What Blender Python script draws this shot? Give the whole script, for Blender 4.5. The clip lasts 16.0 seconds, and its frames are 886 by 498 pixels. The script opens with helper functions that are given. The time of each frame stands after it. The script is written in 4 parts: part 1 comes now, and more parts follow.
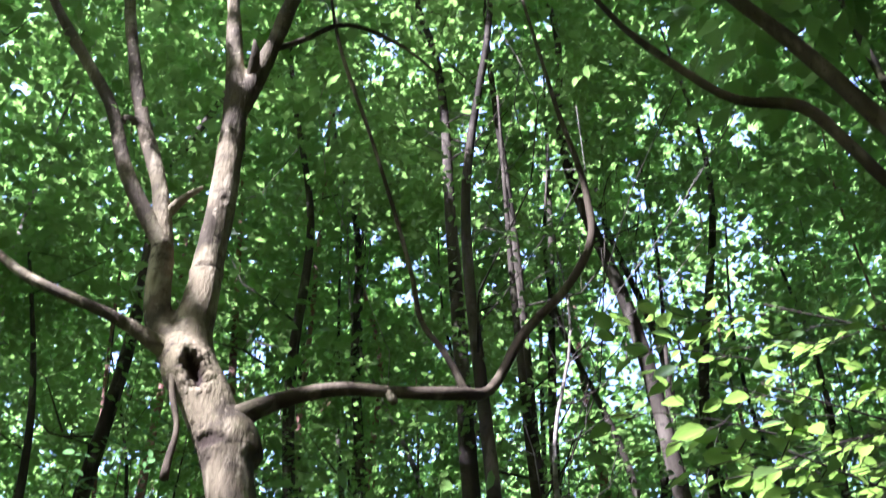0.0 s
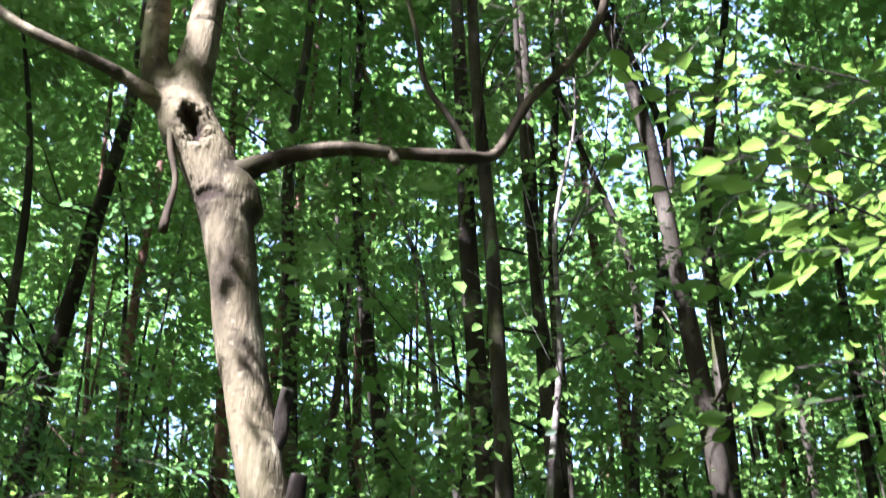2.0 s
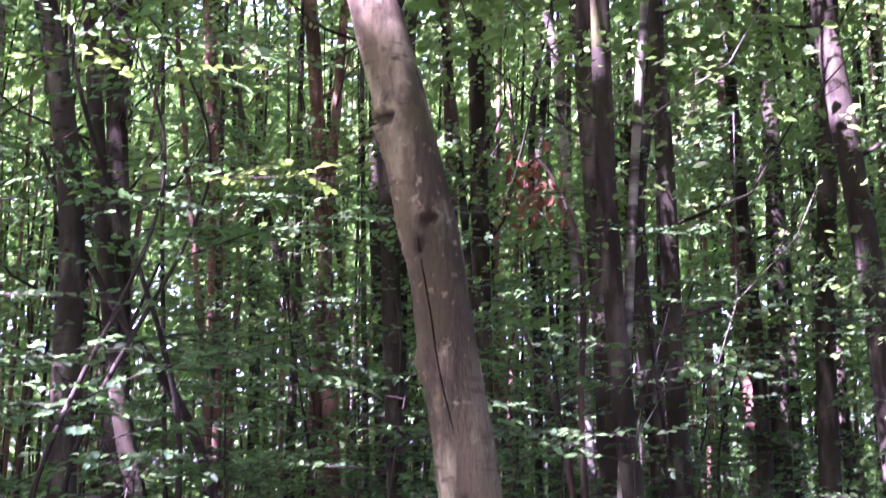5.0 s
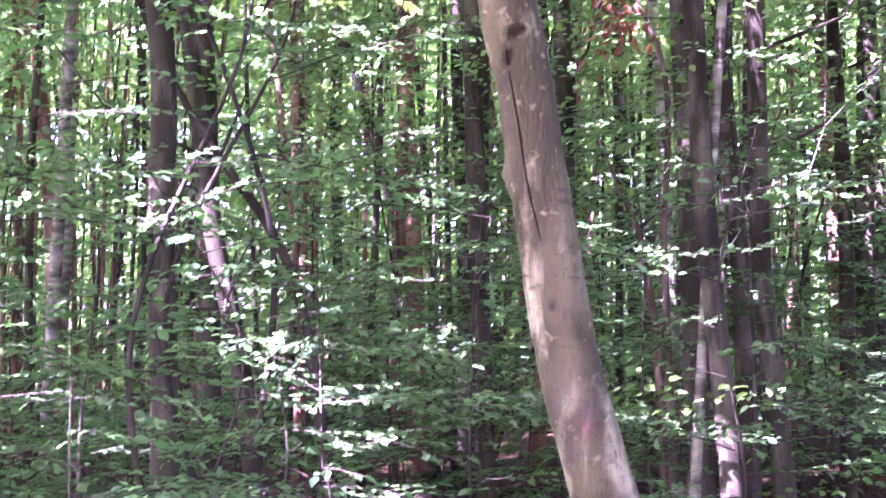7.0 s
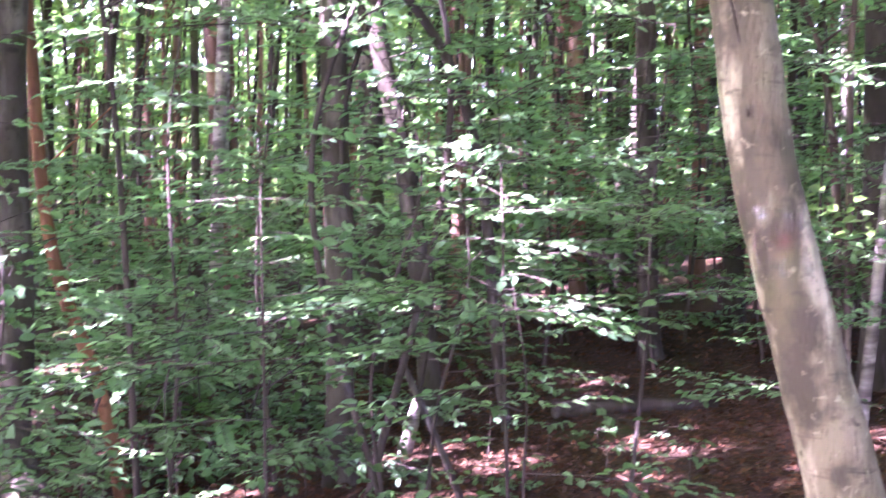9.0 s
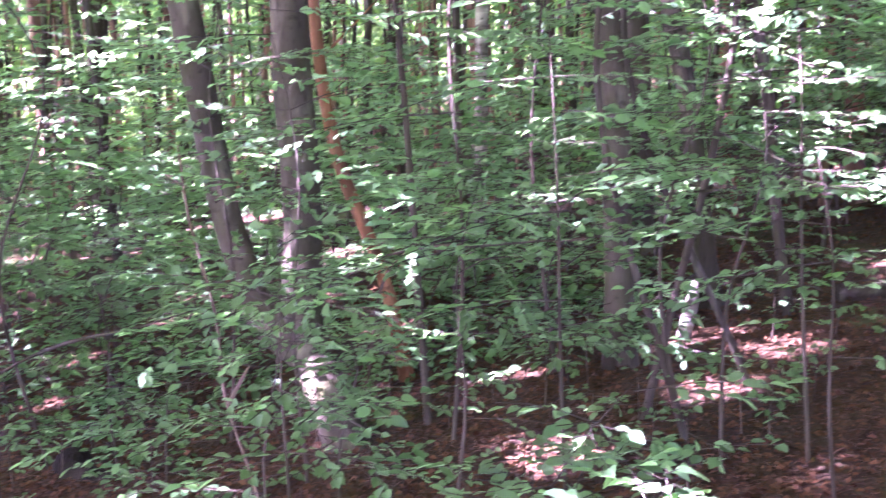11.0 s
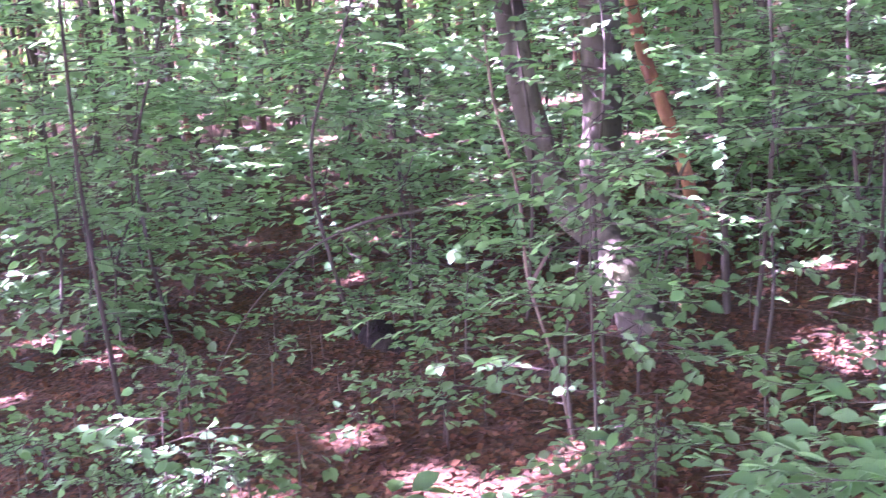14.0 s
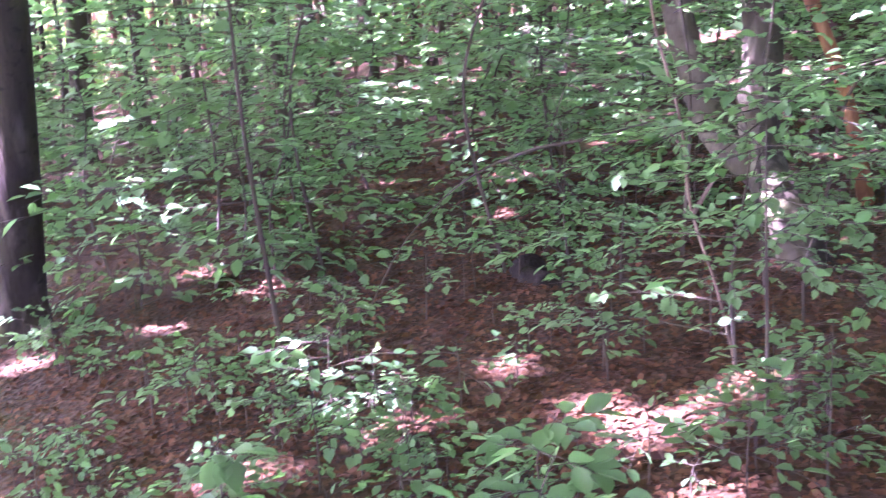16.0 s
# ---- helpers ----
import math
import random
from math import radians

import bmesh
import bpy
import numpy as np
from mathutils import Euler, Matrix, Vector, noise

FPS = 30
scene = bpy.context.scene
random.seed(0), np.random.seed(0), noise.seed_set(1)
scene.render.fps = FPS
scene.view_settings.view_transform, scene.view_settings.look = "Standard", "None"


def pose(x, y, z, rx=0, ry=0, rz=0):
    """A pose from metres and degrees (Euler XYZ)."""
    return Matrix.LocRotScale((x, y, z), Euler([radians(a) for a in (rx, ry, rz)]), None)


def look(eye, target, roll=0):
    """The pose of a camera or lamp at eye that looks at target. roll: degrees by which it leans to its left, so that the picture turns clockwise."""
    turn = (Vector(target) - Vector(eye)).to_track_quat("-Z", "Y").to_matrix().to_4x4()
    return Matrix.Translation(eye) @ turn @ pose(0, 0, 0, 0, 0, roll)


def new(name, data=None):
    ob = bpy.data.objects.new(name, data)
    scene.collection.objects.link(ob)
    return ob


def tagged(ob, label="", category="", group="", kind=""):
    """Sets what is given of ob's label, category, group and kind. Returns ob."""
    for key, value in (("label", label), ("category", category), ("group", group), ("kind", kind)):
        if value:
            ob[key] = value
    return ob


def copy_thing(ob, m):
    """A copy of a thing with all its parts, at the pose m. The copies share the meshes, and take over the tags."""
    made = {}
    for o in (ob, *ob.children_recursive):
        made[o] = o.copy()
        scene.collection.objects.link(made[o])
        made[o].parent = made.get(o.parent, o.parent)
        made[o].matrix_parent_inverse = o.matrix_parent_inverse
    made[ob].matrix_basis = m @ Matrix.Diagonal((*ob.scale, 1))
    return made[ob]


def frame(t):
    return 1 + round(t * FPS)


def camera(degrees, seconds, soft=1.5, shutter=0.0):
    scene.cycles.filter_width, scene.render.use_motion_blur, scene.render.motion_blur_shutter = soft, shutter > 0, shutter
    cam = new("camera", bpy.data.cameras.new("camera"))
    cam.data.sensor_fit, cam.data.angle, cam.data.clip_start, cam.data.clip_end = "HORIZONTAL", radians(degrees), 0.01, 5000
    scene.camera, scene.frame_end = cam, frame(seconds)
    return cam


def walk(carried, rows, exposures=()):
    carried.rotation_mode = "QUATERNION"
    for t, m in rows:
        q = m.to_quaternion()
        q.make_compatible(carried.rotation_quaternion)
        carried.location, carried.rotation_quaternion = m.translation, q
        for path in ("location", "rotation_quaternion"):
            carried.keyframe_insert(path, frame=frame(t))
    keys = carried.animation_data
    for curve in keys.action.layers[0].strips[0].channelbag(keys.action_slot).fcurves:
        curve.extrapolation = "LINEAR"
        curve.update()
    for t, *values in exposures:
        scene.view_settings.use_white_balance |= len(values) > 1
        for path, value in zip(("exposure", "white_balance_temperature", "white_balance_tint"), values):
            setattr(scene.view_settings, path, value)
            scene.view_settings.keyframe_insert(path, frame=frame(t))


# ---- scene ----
cam = camera(40.0, 16.0, soft=1.3, shutter=0.65)
PATH = [
    (0, (0.689, -0.104, 2.301), (0.749, 1.389, 3.631), -0.9),
    (0.5, (0.689, -0.098, 2.294), (0.732, 1.457, 3.551), -0.0),
    (1, (0.682, -0.008, 2.279), (0.711, 1.62, 3.44), 1.4),
    (1.5, (0.675, 0.069, 2.253), (0.724, 1.732, 3.362), 0.9),
    (2, (0.672, 0.097, 2.242), (0.741, 1.787, 3.309), 0.6),
    (2.5, (0.647, 0.113, 2.198), (0.725, 1.864, 3.161), -0.6),
    (3, (0.625, 0.177, 2.173), (0.681, 1.998, 2.998), -1.3),
    (3.5, (0.601, 0.243, 2.128), (0.614, 2.121, 2.815), -0.1),
    (4, (0.608, 0.245, 2.1), (0.588, 2.154, 2.697), 0.5),
    (4.2, (0.612, 0.24, 2.078), (0.586, 2.163, 2.624), 0.4),
    (6.3, (0.564, 0.099, 1.887), (0.427, 2.08, 2.124), 0.2),
    (6.5, (0.578, 0.1, 1.879), (0.423, 2.084, 2.081), 0.2),
    (7, (0.564, 0.129, 1.854), (0.383, 2.115, 2.007), 0.5),
    (7.5, (0.531, 0.138, 1.828), (0.306, 2.123, 1.913), 1.2),
    (8, (0.491, 0.169, 1.807), (0.223, 2.151, 1.814), 0.9),
    (8.5, (0.446, 0.209, 1.775), (0.113, 2.18, 1.709), 0.9),
    (9, (0.399, 0.206, 1.755), (-0.007, 2.161, 1.633), 1.2),
    (9.5, (0.356, 0.218, 1.734), (-0.128, 2.15, 1.551), 1.3),
    (10, (0.288, 0.215, 1.707), (-0.303, 2.111, 1.475), 0.7),
    (10.2, (0.257, 0.218, 1.705), (-0.374, 2.1, 1.46), 0.3),
    (12.3, (0.206, 0.264, 1.761), (-0.768, 1.963, 1.352), -1.1),
    (12.5, (0.198, 0.269, 1.753), (-0.798, 1.952, 1.335), -0.9),
    (13, (0.184, 0.272, 1.736), (-0.869, 1.913, 1.294), -1.6),
    (13.5, (0.163, 0.259, 1.728), (-0.948, 1.857, 1.266), -2.4),
    (14, (0.125, 0.218, 1.7), (-1.035, 1.776, 1.223), -2.3),
    (14.5, (0.096, 0.192, 1.679), (-1.101, 1.718, 1.19), -2.5),
    (15, (0.077, 0.18, 1.667), (-1.161, 1.667, 1.16), -2.8),
    (15.5, (0.061, 0.167, 1.65), (-1.213, 1.617, 1.124), -4.0),
    (16, (0.027, 0.141, 1.628), (-1.283, 1.549, 1.081), -3.6),
]
walk(cam, [(t, look(eye, target, roll)) for t, eye, target, roll in PATH],
     exposures=[(0.0, 3.28, 5150, 34), (2.0, 3.46, 5250, 30), (2.5, 3.6, 5250, 50), (3.0, 3.8, 5250, 68), (4.2, 4.15, 5300, 82), (6.5, 5.87, 5250, 94), (8.5, 6.1, 5300, 80), (10.0, 6.25, 5250, 80), (12.5, 6.42, 5250, 87), (14.5, 6.52, 5190, 90), (16.0, 6.46, 5220, 80)])

# ---------------------------------------------------------------- world and sun
TO_SUN = Vector((-0.46, -0.44, 0.80)).normalized()
world = bpy.data.worlds.new("sky")
scene.world = world
world.use_nodes = True
wn = world.node_tree
sky = wn.nodes.new("ShaderNodeTexSky")
sky.sky_type = "NISHITA"
sky.sun_disc = False
sky.sun_elevation = math.asin(TO_SUN.z)
sky.sun_rotation = math.atan2(TO_SUN.x, TO_SUN.y)
sky.dust_density, sky.air_density = 7.0, 1.0
wn.nodes["Background"].inputs["Strength"].default_value = 0.125
wn.links.new(sky.outputs[0], wn.nodes["Background"].inputs["Color"])
sun_data = bpy.data.lights.new("sun", "SUN")
sun_data.energy, sun_data.angle, sun_data.color = 3.5, radians(0.53), (1.0, 0.94, 0.84)
sun = new("sun", sun_data)
sun.matrix_world = look(TO_SUN * 40, (0, 0, 0))


# ---------------------------------------------------------------- materials
def mix_rgb(nt, a, b, fac):
    n = nt.nodes.new("ShaderNodeMix")
    n.data_type = "RGBA"
    for k, v in ((6, a), (7, b)):
        if isinstance(v, tuple):
            n.inputs[k].default_value = (*v, 1)
        else:
            nt.links.new(v, n.inputs[k])
    nt.links.new(fac, n.inputs[0])
    return n.outputs[2]


def ramp(nt, fac, lo, hi):
    n = nt.nodes.new("ShaderNodeMapRange")
    n.inputs[1].default_value, n.inputs[2].default_value = lo, hi
    nt.links.new(fac, n.inputs[0])
    return n.outputs[0]


def noise_tex(nt, scale, detail=5.0, stretch=(1, 1, 1), coords="Object"):
    tc = nt.nodes.new("ShaderNodeTexCoord")
    mp = nt.nodes.new("ShaderNodeMapping")
    mp.inputs["Scale"].default_value = stretch
    nt.links.new(tc.outputs[coords], mp.inputs[0])
    n = nt.nodes.new("ShaderNodeTexNoise")
    n.inputs["Scale"].default_value, n.inputs["Detail"].default_value = scale, detail
    nt.links.new(mp.outputs[0], n.inputs["Vector"])
    return n.outputs[0]


def material(name, rough=0.8):
    m = bpy.data.materials.new(name)
    m.use_nodes = True
    b = m.node_tree.nodes["Principled BSDF"]
    b.inputs["Roughness"].default_value = rough
    b.inputs["Specular IOR Level"].default_value = 0.25
    return m, m.node_tree, b


def bark(name, base, dark, light, rot=False, moss=(0.10, 0.12, 0.03), moss_amount=0.35, stretch=(1, 1, 0.3), fine=60, bump=0.4, rough=0.85):
    """Bark in world-sized patches: broad stains, pale lichen, a little moss, fine grain."""
    m, nt, b = material(name, rough)
    b.inputs["Specular IOR Level"].default_value = 0.08
    wide = ramp(nt, noise_tex(nt, 3.5, 6, stretch), 0.40, 0.60)
    c = mix_rgb(nt, base, dark, wide)
    c = mix_rgb(nt, c, light, ramp(nt, noise_tex(nt, 8.0, 6, stretch), 0.53, 0.68))
    c = mix_rgb(nt, c, moss, ramp(nt, noise_tex(nt, 2.3, 7, (1, 1, 0.6)), 0.74 - moss_amount * 0.4, 0.86 - moss_amount * 0.15))
    c = mix_rgb(nt, c, dark, ramp(nt, noise_tex(nt, 14.0, 7, (1, 1, 1.6)), 0.60, 0.72))
    grain = noise_tex(nt, fine, 6, stretch)
    c = mix_rgb(nt, c, dark, ramp(nt, grain, 0.55, 0.85))
    if rot:
        # old stains, creases across the stem and pale lichen spots
        c = mix_rgb(nt, c, dark, ramp(nt, noise_tex(nt, 5.5, 8, (1, 1, 0.8)), 0.52, 0.64))
        c = mix_rgb(nt, c, dark, ramp(nt, noise_tex(nt, 7.0, 5, (0.7, 0.7, 5.0)), 0.60, 0.74))
        c = mix_rgb(nt, c, light, ramp(nt, noise_tex(nt, 24.0, 6), 0.62, 0.82))
        at = nt.nodes.new("ShaderNodeAttribute")
        at.attribute_name = "rot"
        c = mix_rgb(nt, c, (0.022, 0.014, 0.010), at.outputs["Fac"])
    nt.links.new(c, b.inputs["Base Color"])
    bp = nt.nodes.new("ShaderNodeBump")
    bp.inputs["Strength"].default_value, bp.inputs["Distance"].default_value = bump, 0.01
    nt.links.new(grain, bp.inputs["Height"])
    nt.links.new(bp.outputs[0], b.inputs["Normal"])
    return m


def leaf_material(name, low, high, glow, rough=0.52, through_amount=0.5, gloss=0.28):
    """A leaf: coloured face, light that comes through it, and a slight wax gloss."""
    m, nt, b = material(name, rough)
    b.inputs["Specular IOR Level"].default_value = gloss
    geo = nt.nodes.new("ShaderNodeNewGeometry")
    c = mix_rgb(nt, low, high, geo.outputs["Random Per Island"])
    nt.links.new(c, b.inputs["Base Color"])
    tr = nt.nodes.new("ShaderNodeBsdfTranslucent")
    tr.inputs["Color"].default_value = (*glow, 1)
    ms = nt.nodes.new("ShaderNodeMixShader")
    ms.inputs[0].default_value = through_amount
    nt.links.new(b.outputs[0], ms.inputs[1])
    nt.links.new(tr.outputs[0], ms.inputs[2])
    nt.links.new(ms.outputs[0], nt.nodes["Material Output"].inputs["Surface"])
    return m


BEECH_BARK = bark("beech_bark", (0.188, 0.157, 0.090), (0.066, 0.054, 0.033), (0.40, 0.35, 0.220), rot=True, moss=(0.075, 0.072, 0.026), moss_amount=0.5, bump=0.9)
GREY_BARK = bark("grey_bark", (0.056, 0.048, 0.033), (0.024, 0.020, 0.014), (0.115, 0.100, 0.073))
# darker than the beech bark: the limbs' shade is put into the colour
DARK_LIMB_BARK = bark("dark_limb_bark", (0.075, 0.060, 0.036), (0.035, 0.028, 0.018), (0.16, 0.135, 0.085), moss=(0.07, 0.07, 0.025), moss_amount=0.5)
DARK_BARK = bark("dark_bark", (0.032, 0.026, 0.018), (0.013, 0.010, 0.008), (0.055, 0.046, 0.034))
PINE_BARK = bark("pine_bark", (0.20, 0.11, 0.075), (0.09, 0.055, 0.04), (0.32, 0.20, 0.14), moss_amount=0.0, fine=35, bump=0.8)
BIRCH_BARK = bark("birch_bark", (0.25, 0.225, 0.185), (0.06, 0.05, 0.04), (0.42, 0.385, 0.33), moss_amount=0.0, stretch=(0.5, 0.5, 2.2), fine=16)
ORANGE_BARK = bark("orange_bark", (0.19, 0.088, 0.04), (0.09, 0.044, 0.024), (0.29, 0.145, 0.065), moss_amount=0.0, fine=40)
DEAD_WOOD = bark("dead_wood", (0.110, 0.078, 0.058), (0.05, 0.034, 0.026), (0.19, 0.148, 0.115), moss_amount=0.1)
TWIG = bark("twig_bark", (0.052, 0.041, 0.031), (0.03, 0.024, 0.019), (0.09, 0.078, 0.065), moss_amount=0.1)
# near-black colour that stands for the shade inside the stump's cavity
CAVITY_BLACK = bark("stump_cavity_black", (0.012, 0.009, 0.007), (0.005, 0.004, 0.003), (0.02, 0.015, 0.012), moss_amount=0.0, bump=0.9)
HOLLOW = bark("rotten_wood", (0.035, 0.022, 0.015), (0.012, 0.008, 0.006), (0.07, 0.045, 0.03), moss_amount=0.0, bump=0.9)
# leaf green partly greyed, with some of the haze put into the colour
LEAF = leaf_material("beech_leaf", (0.042, 0.093, 0.045), (0.075, 0.144, 0.055), (0.17, 0.35, 0.105))
LEAF_FAR = leaf_material("canopy_leaf", (0.040, 0.08, 0.030), (0.092, 0.14, 0.045), (0.23, 0.41, 0.09))
LEAF_YOUNG = leaf_material("young_leaf", (0.05, 0.11, 0.025), (0.10, 0.165, 0.035), (0.27, 0.45, 0.07))
LEAF_DEAD = leaf_material("dead_leaf", (0.14, 0.050, 0.022), (0.26, 0.10, 0.045), (0.30, 0.13, 0.06), through_amount=0.2)
LITTER = leaf_material("litter_leaf", (0.020, 0.010, 0.006), (0.098, 0.046, 0.023), (0.14, 0.055, 0.020), rough=0.75, through_amount=0.1, gloss=0.08)


def worn_paint(name, colour):
    """Old paint of which only scraps are left on the bark."""
    m, nt, b = material(name, 0.8)
    b.inputs["Base Color"].default_value = (*colour, 1)
    clear = nt.nodes.new("ShaderNodeBsdfTransparent")
    ms = nt.nodes.new("ShaderNodeMixShader")
    nt.links.new(ramp(nt, noise_tex(nt, 22, 6), 0.46, 0.85), ms.inputs[0])
    nt.links.new(clear.outputs[0], ms.inputs[1])
    nt.links.new(b.outputs[0], ms.inputs[2])
    nt.links.new(ms.outputs[0], nt.nodes["Material Output"].inputs["Surface"])
    return m


MARK_WHITE, MARK_RED = worn_paint("old_white_paint", (0.29, 0.26, 0.24)), worn_paint("old_red_paint", (0.25, 0.105, 0.085))


def litter_ground():
    m, nt, b = material("leaf_litter", 0.9)
    b.inputs["Specular IOR Level"].default_value = 0.1
    tc = nt.nodes.new("ShaderNodeTexCoord")
    v = nt.nodes.new("ShaderNodeTexVoronoi")
    v.inputs["Scale"].default_value = 30
    nt.links.new(tc.outputs["Object"], v.inputs["Vector"])
    sep = nt.nodes.new("ShaderNodeSeparateColor")
    nt.links.new(v.outputs["Color"], sep.inputs[0])
    c = mix_rgb(nt, (0.020, 0.011, 0.0065), (0.063, 0.033, 0.018), sep.outputs[0])
    c = mix_rgb(nt, c, (0.03, 0.02, 0.014), ramp(nt, noise_tex(nt, 1.3, 6), 0.45, 0.75))
    c = mix_rgb(nt, c, (0.05, 0.07, 0.02), ramp(nt, noise_tex(nt, 0.7, 6), 0.62, 0.75))
    nt.links.new(c, b.inputs["Base Color"])
    bp = nt.nodes.new("ShaderNodeBump")
    bp.inputs["Strength"].default_value, bp.inputs["Distance"].default_value = 0.8, 0.02
    nt.links.new(v.outputs["Distance"], bp.inputs["Height"])
    nt.links.new(bp.outputs[0], b.inputs["Normal"])
    return m


GROUND = litter_ground()


# ---------------------------------------------------------------- shared builders
def ground_z(x, y):
    """The slope of the wood: it falls to -x and climbs gently to +x and away."""
    rise = 0.10 * (x + 2.2) + 0.05 * (y - 4.0)
    rise = 1.6 * math.tanh(rise / 1.6)
    return rise + 0.06 * noise.noise(Vector((x * 0.45, y * 0.45, 3.1))) + 0.02 * noise.noise(Vector((x * 2.1, y * 2.1, 7.7)))


def mesh_of(name, verts, faces, mat, smooth=True):
    me = bpy.data.meshes.new(name)
    me.from_pydata([tuple(v) for v in verts], [], faces)
    me.materials.append(mat)
    if smooth:
        me.shade_smooth()
    me.update()
    return me


def part(name, me, parent, label=""):
    ob = new(name, me)
    ob.parent = parent
    if label:
        ob["label"] = label
    return ob


def curve_points(ctrl, step, least=2):
    """A smooth line through the control points, each with a radius as fourth value."""
    c = [np.array(p, float) for p in ctrl]
    ln = [max(1e-6, float(np.linalg.norm((b - a)[:3]))) for a, b in zip(c, c[1:])]
    slope = [(b - a) / k for a, b, k in zip(c, c[1:], ln)]
    tan = [slope[0], *((m * k1 + n * k0) / (k0 + k1) for m, n, k0, k1 in zip(slope, slope[1:], ln, ln[1:])), slope[-1]]
    out = []
    for i, k in enumerate(ln):
        n = max(least, int(k / step))
        for u in np.arange(n) / n:
            h = u * u * (3 - 2 * u)
            out.append(c[i] * (1 - h) + c[i + 1] * h + k * u * (1 - u) * (tan[i] * (1 - u) - tan[i + 1] * u))
    out.append(c[-1])
    return np.array(out)


def tube(ctrl, seg=10, step=0.15, rough=0.0, seed=0.0, flare=0.0, least=2):
    """Verts and faces of a closed round limb along control points (x, y, z, radius)."""
    pts = curve_points(ctrl, step, least)
    verts, faces = [], []
    n = len(pts)
    up = np.array((0.31, 0.95, 0.05))
    for i, p in enumerate(pts):
        d = pts[min(i + 1, n - 1)][:3] - pts[max(i - 1, 0)][:3]
        d = d / np.linalg.norm(d)
        a = np.cross(d, up)
        a /= np.linalg.norm(a)
        b = np.cross(a, d)
        r = max(p[3], 0.0015)
        for k in range(seg):
            w = 2 * math.pi * k / seg
            q = r * (1 + rough * noise.noise(Vector((p[0] * 3 + math.cos(w) * 0.8 + seed, p[1] * 3 + math.sin(w) * 0.8, p[2] * 2.2))))
            if flare:
                q *= 1 + flare * math.exp(-(p[2] - pts[0][2]) / 0.16) * (1 + 0.6 * math.sin(3 * w + seed))
            verts.append(p[:3] + q * (math.cos(w) * a + math.sin(w) * b))
    for i in range(n - 1):
        for k in range(seg):
            j = (k + 1) % seg
            faces.append((i * seg + k, i * seg + j, (i + 1) * seg + j, (i + 1) * seg + k))
    if seg > 3:
        faces.append(tuple(range(seg - 1, -1, -1)))
        faces.append(tuple((n - 1) * seg + k for k in range(seg)))
    return verts, faces


def joined(pieces):
    verts, faces = [], []
    for v, f in pieces:
        o = len(verts)
        verts += list(v)
        faces += [tuple(i + o for i in q) for q in f]
    return verts, faces


rng = np.random.default_rng(7)


def unit(v):
    return v / np.maximum(np.linalg.norm(v, axis=-1, keepdims=True), 1e-9)


def leaf_mesh(name, at, tip, nor, size, mat, fine=2, wide=0.62):
    """One mesh of many leaves: each a blade folded along its midrib, with a point and a curl."""
    at, tip, nor = (np.asarray(a, float) for a in (at, tip, nor))
    size = np.asarray(size, float)[:, None]
    tip = unit(tip)
    side = unit(np.cross(nor, tip))
    nor = np.cross(tip, side)
    h = wide / 2
    if fine == 1:
        shape = ((0, 0, 0), (0.28, h * 0.88, 0.07), (0.66, h * 0.84, 0.05), (1, 0, -0.10), (0.66, -h * 0.84, 0.05), (0.28, -h * 0.88, 0.07))
        quads = ((0, 3, 2, 1), (0, 5, 4, 3))
    elif fine:
        shape = ((0, 0, 0), (0.16, h * 0.62, 0.05), (0.44, h, 0.08), (0.74, h * 0.70, 0.03), (1, 0, -0.12), (0.74, -h * 0.70, 0.03), (0.44, -h, 0.08), (0.16, -h * 0.62, 0.05))
        quads = ((0, 4, 3, 2, 1), (0, 7, 6, 5, 4))
    else:
        shape = ((0, 0, 0), (0.45, h, 0.06), (1, 0, -0.06), (0.45, -h, 0.06))
        quads = ((0, 2, 1), (0, 3, 2))
    k = len(shape)
    v = np.stack([at + size * (a * tip + b * side + c * nor) for a, b, c in shape], 1).reshape(-1, 3)
    q = np.array(quads)
    idx = (np.arange(len(at))[:, None, None] * k + q[None]).reshape(-1)
    me = bpy.data.meshes.new(name)
    per = q.shape[1]
    npoly = len(at) * len(quads)
    me.vertices.add(len(v))
    me.vertices.foreach_set("co", v.ravel())
    me.loops.add(len(idx))
    me.loops.foreach_set("vertex_index", idx)
    me.polygons.add(npoly)
    me.polygons.foreach_set("loop_start", np.arange(npoly) * per)
    me.polygons.foreach_set("loop_total", np.full(npoly, per))
    me.update(calc_edges=True)
    me.materials.append(mat)
    return me


